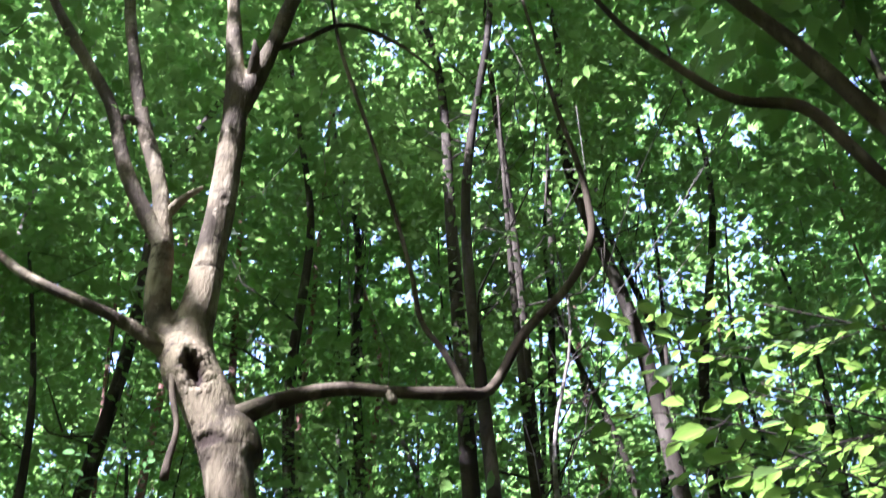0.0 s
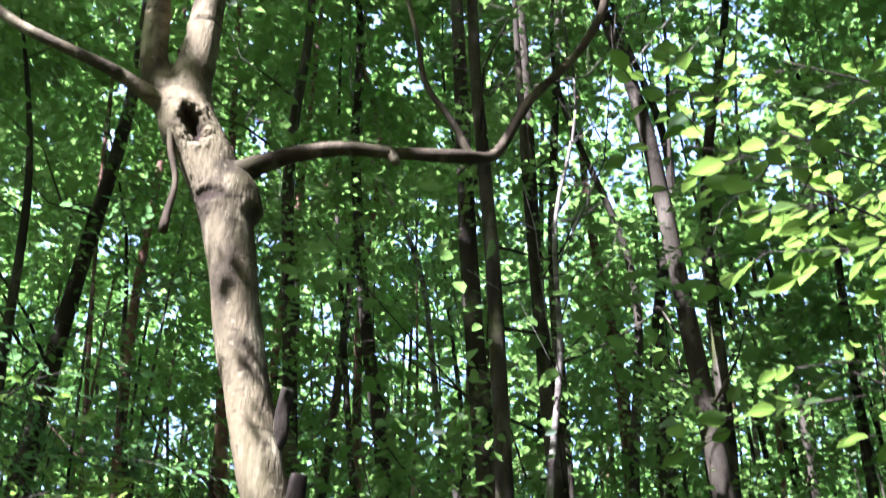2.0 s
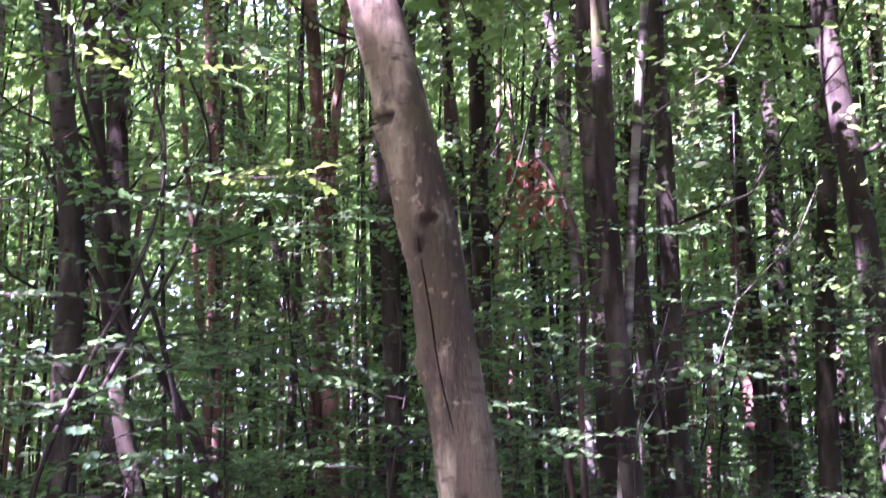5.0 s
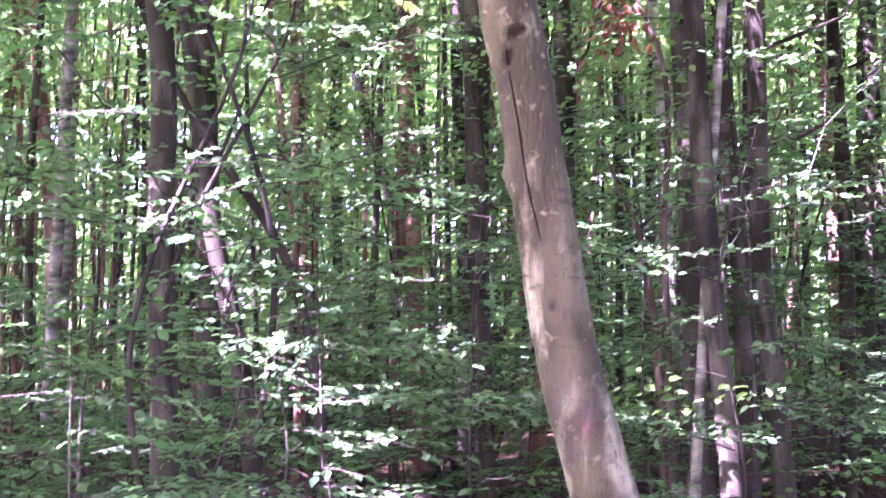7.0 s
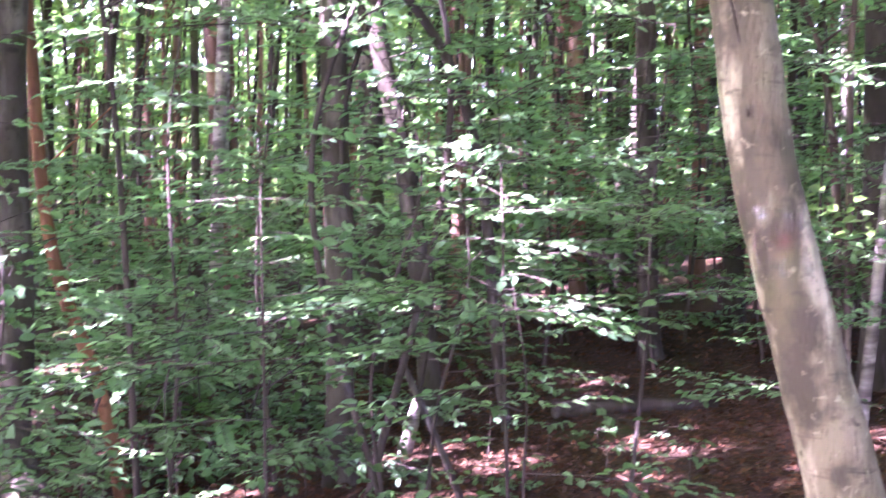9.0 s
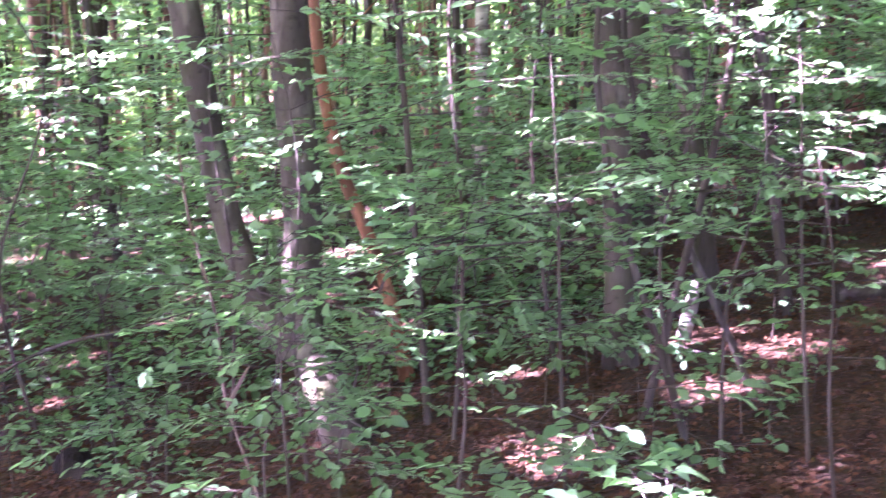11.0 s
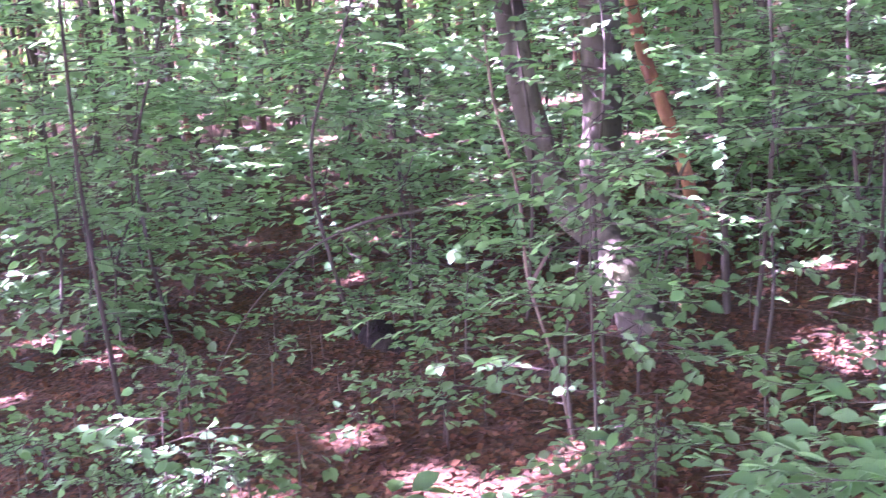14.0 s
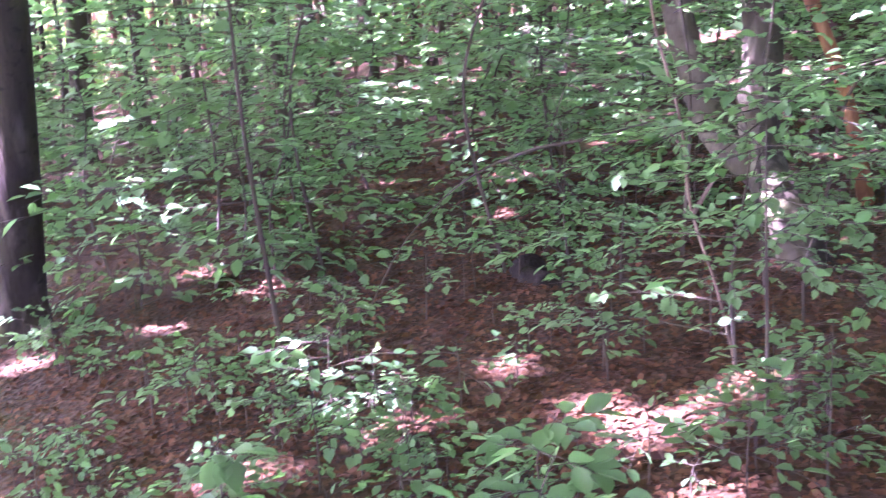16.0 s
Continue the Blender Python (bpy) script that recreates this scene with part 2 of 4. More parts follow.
def spray(origin, yaw, length, pitch=0.0, leaf=0.07, gap=0.05, seed=0, tilt=0.35):
    """A flat leafy branch as beeches hold them: leaf places, tips, normals, sizes, and the twigs as control points."""
    r = np.random.default_rng(seed)
    o = np.array(origin, float)
    d = np.array((math.cos(yaw), math.sin(yaw), math.tan(pitch)))
    d /= np.linalg.norm(d)
    s = np.array((-math.sin(yaw), math.cos(yaw), 0.0))
    at, tip, twigs = [], [], []
    axis = lambda u: o + d * length * u + np.array((0, 0, -0.16 * length * u * u)) + s * 0.05 * length * math.sin(3 * u + seed)
    main = [(*axis(u), 0.0042 * (1.15 - u) * max(length, 0.5)) for u in (0, 0.33, 0.66, 1)]
    twigs.append(main)
    nside = max(3, int(length / 0.11))
    for i in range(nside):
        u = 0.12 + 0.88 * (i + r.random() * 0.6) / nside
        sgn = 1 if i % 2 else -1
        out = unit(d * (0.75 + 0.3 * r.random()) + s * sgn * 0.8 + np.array((0, 0, r.normal(0, 0.12))))
        ln = length * (0.42 * (1 - u) + 0.13) * (0.7 + 0.6 * r.random())
        base = axis(u)
        end = base + out * ln + np.array((0, 0, -0.1 * ln))
        twigs.append([(*base, 0.0020), (*end, 0.0009)])
        m = max(2, int(ln / gap))
        for j in range(m):
            w = (j + 0.7) / m
            p = base + (end - base) * w
            ls = s * sgn * (1 if j % 2 else -0.4)
            at.append(p)
            tip.append(unit(out * 0.75 + ls * (0.8 if j < m - 1 else 0.1) + np.array((0, 0, r.normal(-0.12, 0.18)))))
    at, tip = np.array(at), np.array(tip)
    nor = np.array((0, 0, 1.0)) + r.normal(0, tilt, at.shape)
    size = leaf * (0.7 + 0.6 * r.random(len(at)))
    return at, tip, nor, size, twigs


def gathered(sprays):
    return tuple(np.concatenate([s[k] for s in sprays]) for k in range(4)), [t for s in sprays for t in s[4]]


# ---------------------------------------------------------------- ground
def make_ground():
    ax = np.concatenate([-np.geomspace(400, 14, 14), np.linspace(-13, 9, 111), np.geomspace(10, 400, 14)])
    ay = np.concatenate([-np.geomspace(400, 5, 12), np.linspace(-4, 16, 101), np.geomspace(17, 400, 14)])
    verts = [(x, y, ground_z(x, y)) for y in ay for x in ax]
    w = len(ax)
    faces = [(j * w + i, j * w + i + 1, (j + 1) * w + i + 1, (j + 1) * w + i) for j in range(len(ay) - 1) for i in range(w - 1)]
    tagged(new("ground", mesh_of("ground", verts, faces, GROUND)), "brown forest floor covered with fallen leaves", "ground", kind="structure")


make_ground()


# ---------------------------------------------------------------- canopy
GAPS = []


def gap(x, y, z, r, wide_open=False):
    """A hole in the canopy through which the sun reaches the place (x, y, z); wide_open: no stem or sapling stands in it either."""
    GAPS.append((np.array((x, y, z)), r * 0.82, wide_open))


SUN_DIR = np.array(TO_SUN)


def open_sky(p, size=0.0, low=9.0, near=0.22, all_holes=True):
    """True for leaves (middle p, length size) that hang in one of the holes; low: only holes over places below that height."""
    out = np.zeros(len(p), bool)
    for c, r, wide_open in GAPS:
        # small chinks over leaves and stems stay half filled
        small = r < 0.095 and 0.08 < c[2] < 2.5
        if c[2] < low and (all_holes or wide_open):
            rel = p - c
            along = rel @ SUN_DIR
            out |= (along > near) & (((rel - along[:, None] * SUN_DIR) ** 2).sum(1) < (r * (1 + 0.01 * along) + (0.08 if small else 0.28) * size) ** 2)
    return out


# breaks in the canopy through which the bright sky shows: turn to the left, height and half width in degrees
CLEARING = np.array((0.6, 0.1, 2.15))
BREAKS = []


def sky_break(turn, height, half):
    a, e = radians(turn), radians(height)
    BREAKS.append((np.array((-math.sin(a) * math.cos(e), math.cos(a) * math.cos(e), math.sin(e))), radians(half * 0.7)))


def in_break(p, size=0.0):
    rel = p - CLEARING
    far = np.linalg.norm(rel, axis=1)
    ragged = 1.05 + 0.55 * np.sin(p[:, 0] * 5.1 + p[:, 2] * 3.3) * np.sin(p[:, 2] * 6.7 + p[:, 1]) + 0.45 * np.sin(p[:, 0] * 13.0 + p[:, 2] * 17.0)
    out = np.zeros(len(p), bool)
    for d, half in BREAKS:
        off = np.arccos(np.clip(rel @ d / far, -1, 1))
        out |= off < half * ragged + 0.25 * size / far
    # stray sprigs hang into every break
    sprig = np.sin(p[:, 0] * 41.0) * np.sin(p[:, 1] * 37.0) * np.sin(p[:, 2] * 43.0)
    return out & (sprig > -0.22)


sky_break(-14.5, 40.0, 1.2)
sky_break(-17.0, 38.5, 1.1)
sky_break(-12.6, 37.4, 0.8)
sky_break(-18.2, 43.0, 0.9)
sky_break(20.0, 32.5, 0.7)
sky_break(18.6, 31.0, 0.6)
sky_break(-7.6, 52.4, 1.0)
sky_break(-6.5, 50.9, 0.8)
sky_break(1.4, 52.1, 0.9)
sky_break(4.8, 48.3, 1.1)
sky_break(-4.6, 47.7, 0.9)
sky_break(-9.6, 47.8, 0.8)
sky_break(-2.8, 51.2, 0.8)
sky_break(-16.3, 41.5, 0.9)
sky_break(-15.0, 35.7, 0.9)
sky_break(-6.1, 34.7, 1.0)
sky_break(22.3, 46.7, 0.5)
sky_break(14.5, 31.6, 0.6)
sky_break(-7.6, 32.7, 0.9)
sky_break(-23.9, 33.1, 1.1)
sky_break(25.7, 46.9, 0.6)
sky_break(8.2, 37.1, 0.8)
sky_break(-13.1, 35.5, 0.7)
sky_break(-19.7, 30.8, 0.9)
sky_break(11.0, 23.3, 1.2)
sky_break(-6.4, 36.0, 0.8)
sky_break(-8.0, 30.5, 0.8)
sky_break(-17.3, 26.3, 0.9)
sky_break(15.5, 31.1, 0.8)
sky_break(3.6, 29.0, 0.8)
sky_break(2.4, 26.1, 0.9)
sky_break(-9.3, 29.6, 0.7)
sky_break(-2.4, 26.7, 0.8)
# and many small chinks, more of them towards the open side
chink = random.Random(12)
for _ in range(170):
    turn = chink.uniform(-24, 24)
    if turn < 2 or chink.random() < 0.25:
        sky_break(turn, chink.uniform(22, 52), chink.uniform(0.25, 0.75))
for _ in range(45):
    sky_break(chink.uniform(-21, -8), chink.uniform(27, 40), chink.uniform(0.4, 0.9))
for _ in range(40):
    sky_break(chink.uniform(-23, -12), chink.uniform(34, 47), chink.uniform(0.45, 1.0))
for _ in range(30):
    sky_break(chink.uniform(-10, -1), chink.uniform(23, 35), chink.uniform(0.35, 0.8))
for _ in range(14):
    sky_break(chink.uniform(6, 18), chink.uniform(22, 33), chink.uniform(0.3, 0.6))
for _ in range(25):
    sky_break(chink.uniform(-11, 1), chink.uniform(42, 53), chink.uniform(0.35, 0.8))
# over the forked beech
gap(0.05, 4.36, 4.30, 0.05)
gap(0.10, 4.36, 3.92, 0.04)
gap(0.25, 4.36, 3.50, 0.02)
gap(-0.16, 4.34, 5.38, 0.13)
gap(-0.30, 4.34, 5.62, 0.06)
gap(-0.25, 4.38, 6.90, 0.10)
gap(-0.29, 4.38, 6.16, 0.11)
gap(-0.53, 4.38, 6.48, 0.10)
gap(-0.12, 4.40, 7.66, 0.06)
gap(-0.86, 4.40, 7.60, 0.14)
gap(-1.00, 4.30, 6.00, 0.14)
gap(-1.25, 4.30, 6.16, 0.13)
gap(-0.75, 4.30, 5.86, 0.10)
gap(-0.66, 4.40, 6.85, 0.08)
gap(-0.29, 4.38, 6.46, 0.08)
gap(0.00, 4.35, 4.58, 0.04)
gap(0.30, 4.40, 5.50, 0.07)
gap(1.66, 4.55, 6.80, 0.08)
# over other trunks
gap(-2.72, 5.15, 0.95, 0.03)
gap(-2.54, 5.00, 0.40, 0.07, True)
gap(-2.34, 4.86, 0.10, 0.07, True)
gap(-2.52, 4.97, 0.30, 0.117)
gap(-2.36, 4.84, 0.13, 0.05)
gap(-2.85, 5.18, 0.86, 0.10)
gap(-1.50, 7.20, 2.55, 0.11)
gap(-1.07, 6.42, 0.42, 0.17, True)
gap(-1.38, 5.95, 1.75, 0.04)
gap(1.40, 6.85, 4.40, 0.09)
gap(3.08, 8.10, 4.90, 0.22)
gap(3.30, 10.9, 5.60, 0.16)
gap(2.75, 8.10, 8.10, 0.14)
gap(1.65, 6.95, 5.40, 0.12)
gap(1.20, 9.95, 5.70, 0.14)
gap(-3.22, 8.95, 1.30, 0.11)
# over the forest floor
gap(-1.22, 4.72, 0.13, 0.17, True)
gap(-1.86, 3.68, 0.02, 0.07, True)
gap(-1.96, 3.18, -0.02, 0.10)
gap(-2.79, 3.46, -0.09, 0.06)
gap(-2.95, 2.32, -0.16, 0.09)
gap(-4.74, 3.96, -0.25, 0.12)
gap(-4.70, 3.30, 0.30, 0.09)
gap(-5.30, 3.90, 0.60, 0.09)
gap(-0.77, 5.65, 0.22, 0.14, True)
gap(0.43, 5.35, 0.32, 0.16, True)
gap(-4.85, 3.38, -0.30, 0.10)
gap(-1.58, 2.90, 0.0, 0.05)
gap(-2.55, 2.52, 0.12, 0.04)
gap(-1.90, 2.76, 0.12, 0.04)
gap(-1.24, 4.81, 0.13, 0.11)
gap(-5.17, 2.78, -0.36, 0.12)
gap(3.00, 11.0, 0.79, 0.22)
# over leaves of the undergrowth
gap(-2.33, 3.49, 0.10, 0.03)
gap(-1.46, 2.11, 0.58, 0.05)
gap(-1.48, 1.96, 0.58, 0.05)
gap(-1.98, 1.57, 0.60, 0.05)
gap(-0.22, 2.61, 0.66, 0.15, True)
gap(-0.32, 2.72, 0.74, 0.14)
gap(-1.89, 3.56, 0.84, 0.03)
gap(0.28, 4.82, 2.02, 0.08)
gap(-0.22, 4.56, 1.93, 0.09)
gap(-0.65, 4.97, 2.14, 0.06)
gap(-0.24, 4.24, 1.50, 0.07)
gap(-1.31, 4.76, 2.03, 0.07)
gap(0.98, 4.71, 1.77, 0.03)
gap(-0.11, 4.12, 1.12, 0.05)
gap(-0.86, 3.94, 1.05, 0.05)
gap(-0.70, 4.70, 4.80, 0.22)
gap(1.65, 6.44, 5.03, 0.14)
gap(1.60, 2.40, 3.90, 0.18)
gap(1.75, 2.90, 4.40, 0.18)
gap(1.95, 3.20, 4.95, 0.18)
gap(3.20, 9.00, 7.00, 0.60)
gap(4.00, 10.0, 6.00, 0.25)
gap(2.60, 9.00, 8.50, 0.50)
gap(4.60, 11.5, 8.00, 0.60)
gap(-0.20, 4.60, 0.25, 0.14, True)
gap(0.20, 5.90, 0.35, 0.12, True)
gap(-0.55, 6.30, 0.30, 0.14, True)
gap(0.60, 4.90, 0.30, 0.12, True)
gap(2.90, 7.90, 9.60, 0.60)
gap(3.40, 9.00, 9.00, 0.50)
gap(1.50, 9.00, 6.20, 0.35)
gap(1.50, 9.30, 7.20, 0.35)
gap(-2.85, 2.75, 0.05, 0.09)
gap(-2.25, 3.20, 0.00, 0.08)
fleck = random.Random(5)
for _ in range(9):
    gap(fleck.uniform(-6.6, -3.7), fleck.uniform(4.8, 7.6), fleck.uniform(0.5, 1.6), fleck.uniform(0.07, 0.13))
for _ in range(16):
    turn, far = radians(fleck.uniform(32, 50)), fleck.uniform(8.5, 15)
    gap(0.3 - far * math.sin(turn), 0.1 + far * math.cos(turn), fleck.uniform(0.5, 1.8), fleck.uniform(0.2, 0.42))
for _ in range(15):
    turn, far = radians(fleck.uniform(-18, 12)), fleck.uniform(8.5, 16)
    gap(0.3 - far * math.sin(turn), 0.1 + far * math.cos(turn), fleck.uniform(1.2, 5.0), fleck.uniform(0.12, 0.22))
gap(-0.80, 4.70, 3.95, 0.07)
gap(-0.35, 4.70, 3.82, 0.06)
gap(-0.68, 4.70, 3.38, 0.06)
gap(-0.50, 4.70, 3.00, 0.05)
gap(0.97, 7.40, 3.80, 0.13)
gap(-1.75, 4.85, 3.60, 0.09)
gap(-1.25, 4.90, 3.20, 0.07)
gap(-2.10, 4.80, 2.90, 0.07)
gap(-3.60, 6.20, 1.20, 0.14)
gap(-4.40, 7.20, 1.50, 0.15)
gap(-5.20, 6.60, 1.30, 0.11)
gap(-5.64, 3.91, 0.01, 0.12)
gap(3.20, 7.00, 7.00, 0.60)
gap(2.00, 5.00, 4.20, 0.35)
gap(3.40, 8.50, 5.00, 0.18)


def crown_leaves(seed, low, high, radius, sprays, leaf, dense=False):
    """A loose crown: flat sprays of leaves gathered into clumps along unseen limbs, with air between the clumps."""
    r = np.random.default_rng(seed)
    clumps = max(6, sprays // 9)
    u = (np.arange(clumps) + r.random(clumps)) / clumps
    rad = radius * (0.35 + 0.8 * np.sin(math.pi * (0.12 + 0.85 * u))) * np.sqrt(r.random(clumps))
    a = np.arange(clumps) * 2.4 + r.normal(0, 0.5, clumps)
    mid = np.stack([rad * np.cos(a), rad * np.sin(a), low + (high - low) * u], 1)
    pick = r.integers(0, clumps, sprays)
    c = mid[pick] + r.normal(0, 1, (sprays, 3)) * (0.40, 0.40, 0.22)
    # the outer third of the sprays form the sunlit cap, with larger leaf masses
    cap = np.arange(sprays) < sprays * 0.30
    c[cap] = np.stack([r.normal(0, radius * 0.62, sprays), r.normal(0, radius * 0.62, sprays), high - np.abs(r.normal(0, 1.1, sprays)) + 0.4], 1)[cap]
    n = 42 if dense else 20
    leaf *= 0.70 if dense else 1.08
    yaw = np.repeat(a[pick] + r.normal(0, 0.6, sprays), n)
    zero = np.zeros(len(yaw))
    d, s = np.stack([np.cos(yaw), np.sin(yaw), zero], 1), np.stack([-np.sin(yaw), np.cos(yaw), zero], 1)
    m = len(yaw)
    p, q = r.uniform(-0.42, 0.42, m), r.uniform(-0.26, 0.26, m)
    wide = np.repeat(np.where(cap, 1.6, 1.0), n)
    p, q = p * wide, q * wide
    slope = np.repeat(r.normal(-0.15, 0.25, sprays), n)
    at = np.repeat(c, n, 0) + p[:, None] * d + q[:, None] * s
    at[:, 2] += r.normal(0, 0.04, m) - 0.3 * p * p + slope * p
    tip = d * r.uniform(0.2, 1, m)[:, None] + s * (np.sign(q) * r.uniform(0.2, 1, m))[:, None]
    tip[:, 2] += r.normal(-0.15, 0.25, m)
    nor = np.array((0, 0, 1.0)) + r.normal(0, 0.5, (m, 3))
    big = np.repeat(np.where(cap, 1.9, 1.0), n)
    return at, tip, nor, leaf * r.uniform(0.7, 1.3, m) * big


# lowest leaf, highest leaf, spread, number of sprays, leaf length
CROWNS = [(2.6, 15.5, 1.9, 125, 0.10), (3.2, 14.5, 1.7, 115, 0.095), (3.8, 16.0, 2.1, 130, 0.10)]
CROWNS_LOW = [(0.9, 9.5, 1.6, 90, 0.095), (1.5, 11.0, 1.7, 95, 0.095)]
CROWNS_TOP = [(7.0, 17.0, 2.5, 120, 0.115), (8.5, 17.0, 2.6, 120, 0.115)]
# big-leaved crowns for the unseen trees that block sun and sky
CROWNS_SHADE = [(7.0, 15.0, 3.0, 165, 0.20), (6.0, 14.0, 2.8, 165, 0.20)]
SHARED = {}


def crown_for(spec, x, y, z, tall, spread, seed):
    """A crown mesh of its own for a tree close by, with the holes cut; a shared one for trees farther off."""
    if math.hypot(x - 0.3, y) > 27:
        key = (spec, seed % 3)
        if key not in SHARED:
            SHARED[key] = leaf_mesh("crown", *crown_leaves(90 + seed % 3, *spec), LEAF_FAR, fine=False, wide=0.7)
        return SHARED[key]
    dist = math.hypot(x - 0.3, y)
    at, tip, nor, size = crown_leaves(seed, *spec, dense=dist < 13 and y > 2.5)
    at = at * (spread, spread, tall)
    here = at + unit(tip) * size[:, None] * 0.5 + (x, y, z)
    keep = ~open_sky(here, size) & ~in_break(here, size)
    # few leaves hang low over the clearing itself
    off = np.linalg.norm(here - CLEARING, axis=1)
    if y > 2.5:
        keep &= (off > 8.5) | (np.random.default_rng(seed).random(len(off)) < 0.40) | (here[:, 2] > 11)
    # trees beside and behind the clearing keep their leaves out of it
    if y < 1.2 or abs(x) > 9 * max(y, 0.1):
        keep &= (here[:, 1] < 1.0) | (np.hypot(here[:, 0] - 0.3, here[:, 1]) > 8)
    near = dist < 7.5 and y > 2.5
    return leaf_mesh("crown", at[keep], tip[keep], nor[keep], size[keep], LEAF_FAR, fine=int(near))


# ---------------------------------------------------------------- trees
KINDS = {
    "beech": (GREY_BARK, "slender grey beech tree with a thin leafy crown"),
    "pine": (PINE_BARK, "straight reddish-brown pine trunk deep in the wood"),
    "dark": (DARK_BARK, "dark smooth beech trunk with flared roots"),
    "orange": (ORANGE_BARK, "thin orange-barked young pine leaning in the shade"),
    "birch": (BIRCH_BARK, "pale birch trunk with dark bark scars"),
}


def limbs(r, ctrl, count, low):
    """Thin crooked side limbs that leave a trunk and bend upward, each with a few twigs."""
    pts = curve_points(ctrl, 0.3)
    out = []
    for _ in range(count):
        p = pts[int(len(pts) * r.uniform(low, 0.95))]
        a, ln = r.uniform(0, 2 * math.pi), r.uniform(0.5, 1.9)
        d = np.array((math.cos(a), math.sin(a), 0))
        line = [(*(p[:3] + d * ln * u + (0, 0, ln * (0.25 * u + 0.75 * u * u)) + (r.normal(0, 0.07, 3) if u else 0)), max(0.004, p[3] * 0.24 * (1.05 - u))) for u in (0, 0.3, 0.6, 0.85, 1.0)]
        out.append(tube(line, 5, 0.6, least=1))
        for k in (1, 2, 3):
            q = np.array(line[k][:3])
            out.append(tube([(*q, line[k][3] * 0.5), (*(q + r.normal(0, 0.22, 3) * ln + (0, 0, 0.2 * ln)), 0.003)], 3, 1.0, least=1))
    return out


def tree(kind, y, dia, *line, top=15.0, crown=None, seg=10, limb_count=11, limb_low=0.25, label="", spread=1.0):
    """A tree through points (x, z) of its trunk at depth y, carried down into the ground and up to its top."""
    (x0, z0), (x1, z1) = line[0], line[1]
    r = np.random.default_rng(int(abs(x0 * 1000) + y * 77) % 100000)
    zb = ground_z(x0, y)
    if z0 > zb + 0.15:
        xb = x0 - (x1 - x0) / (z1 - z0) * (z0 - zb) * 0.6
        line = [(xb, ground_z(xb, y) - 0.12), *line]
    else:
        line = [*line]
    xl, zl = line[-1]
    xp, zp = line[-2]
    slope = max(-0.25, min(0.25, (xl - xp) / (zl - zp)))
    n = 3
    if zl < top - 1:
        line += [(xl + slope * (top - zl) * (k + 1) / n * 0.8 + r.normal(0, 0.12), zl + (top - zl) * (k + 1) / n) for k in range(n)]
    zt = line[-1][1]
    base_x, base_z = line[0]
    ctrl = [(x - base_x, 0.10 * math.sin(z * 0.7 + x0) * (z > 3), z - base_z, dia / 2 * max(0.08, 1.0 - 0.85 * max(0.0, (z - zb) / (zt - zb)) ** 1.6)) for x, z in line]
    home = new("tree")
    home.location = (base_x, y, base_z)
    mat, words = KINDS[kind]
    step = 0.22 if math.hypot(base_x, y) < 12 else 0.6
    pieces = [tube(ctrl, seg, step, 0.10, x0, flare=0.5 if dia > 0.12 else 0.2)]
    pieces += limbs(r, ctrl, limb_count, limb_low)
    part("trunk", mesh_of("trunk", *joined(pieces), mat), home)
    if crown is not None:
        lean, tall = ctrl[-1][0] * 0.55, top / 16.0
        shared = math.hypot(base_x + lean - 0.3, y) > 27
        c = part("crown", crown_for(crown, base_x + lean, y, base_z, tall, spread, int(r.integers(1, 99999))), home)
        c.location = (lean, 0, 0)
        if shared:
            c.scale = (spread, spread, tall)
            c.rotation_euler = (0, 0, r.uniform(0, 6.28))
    tagged(home, label or words, "tree", group="trees of the wood")
    return home


# trunks that stand out, ahead of the camera
tree("beech", 6.0, 0.14, (-1.34, 1.58), (-1.38, 2.42), (-1.42, 3.28), (-1.66, 4.6), (-2.2, 6.6), crown=CROWNS[0], seg=14)
tree("beech", 7.3, 0.13, (-1.32, 1.81), (-1.48, 2.48), (-1.56, 2.97), (-1.7, 3.8), top=9, crown=CROWNS_TOP[1], seg=12, label="grey leaning trunk with a pale sunlit face")
tree("pine", 12.0, 0.17, (-1.94, 2.55), (-2.05, 5.29), crown=CROWNS_TOP[0])
tree("pine", 10.9, 0.16, (-0.66, 2.28), (-0.82, 4.95), crown=CROWNS_TOP[1])
tree("beech", 12.0, 0.10, (-0.95, 2.87), (-1.64, 5.28), crown=CROWNS[1], top=12)
tree("pine", 12.0, 0.15, (-4.51, 3.0), (-4.74, 5.34), crown=CROWNS[2])
tree("beech", 13.0, 0.15, (-0.39, 2.61), (-0.5, 5.55), crown=CROWNS[0])
tree("beech", 6.9, 0.126, (1.51, 1.28), (1.40, 2.51), (1.33, 3.78), (1.32, 4.7), (1.28, 6.24), crown=CROWNS[1], seg=14)
tree("beech", 8.0, 0.13, (1.80, 0.9), (1.75, 2.25), (1.66, 4.08), (1.78, 4.73), (1.72, 6.91), crown=CROWNS[1], seg=14)
tree("beech", 7.5, 0.13, (1.92, 0.97), (1.80, 2.23), (1.76, 3.94), crown=CROWNS[2], top=11, seg=14)
tree("beech", 11.0, 0.18, (3.30, 0.56), (3.26, 2.41), (3.33, 4.91), (3.3, 7.93), crown=CROWNS[0])
tree("pine", 14.0, 0.25, (3.71, 3.19), (3.59, 5.76), crown=CROWNS_TOP[0])
tree("beech", 8.2, 0.19, (3.21, 3.33), (3.05, 5.13), (2.9, 7.04), (2.7, 8.74), crown=CROWNS[0], seg=14)
tree("beech", 10.0, 0.165, (0.62, 4.9), (0.58, 6.17), (0.40, 7.4), (0.17, 9.85), crown=CROWNS[1])
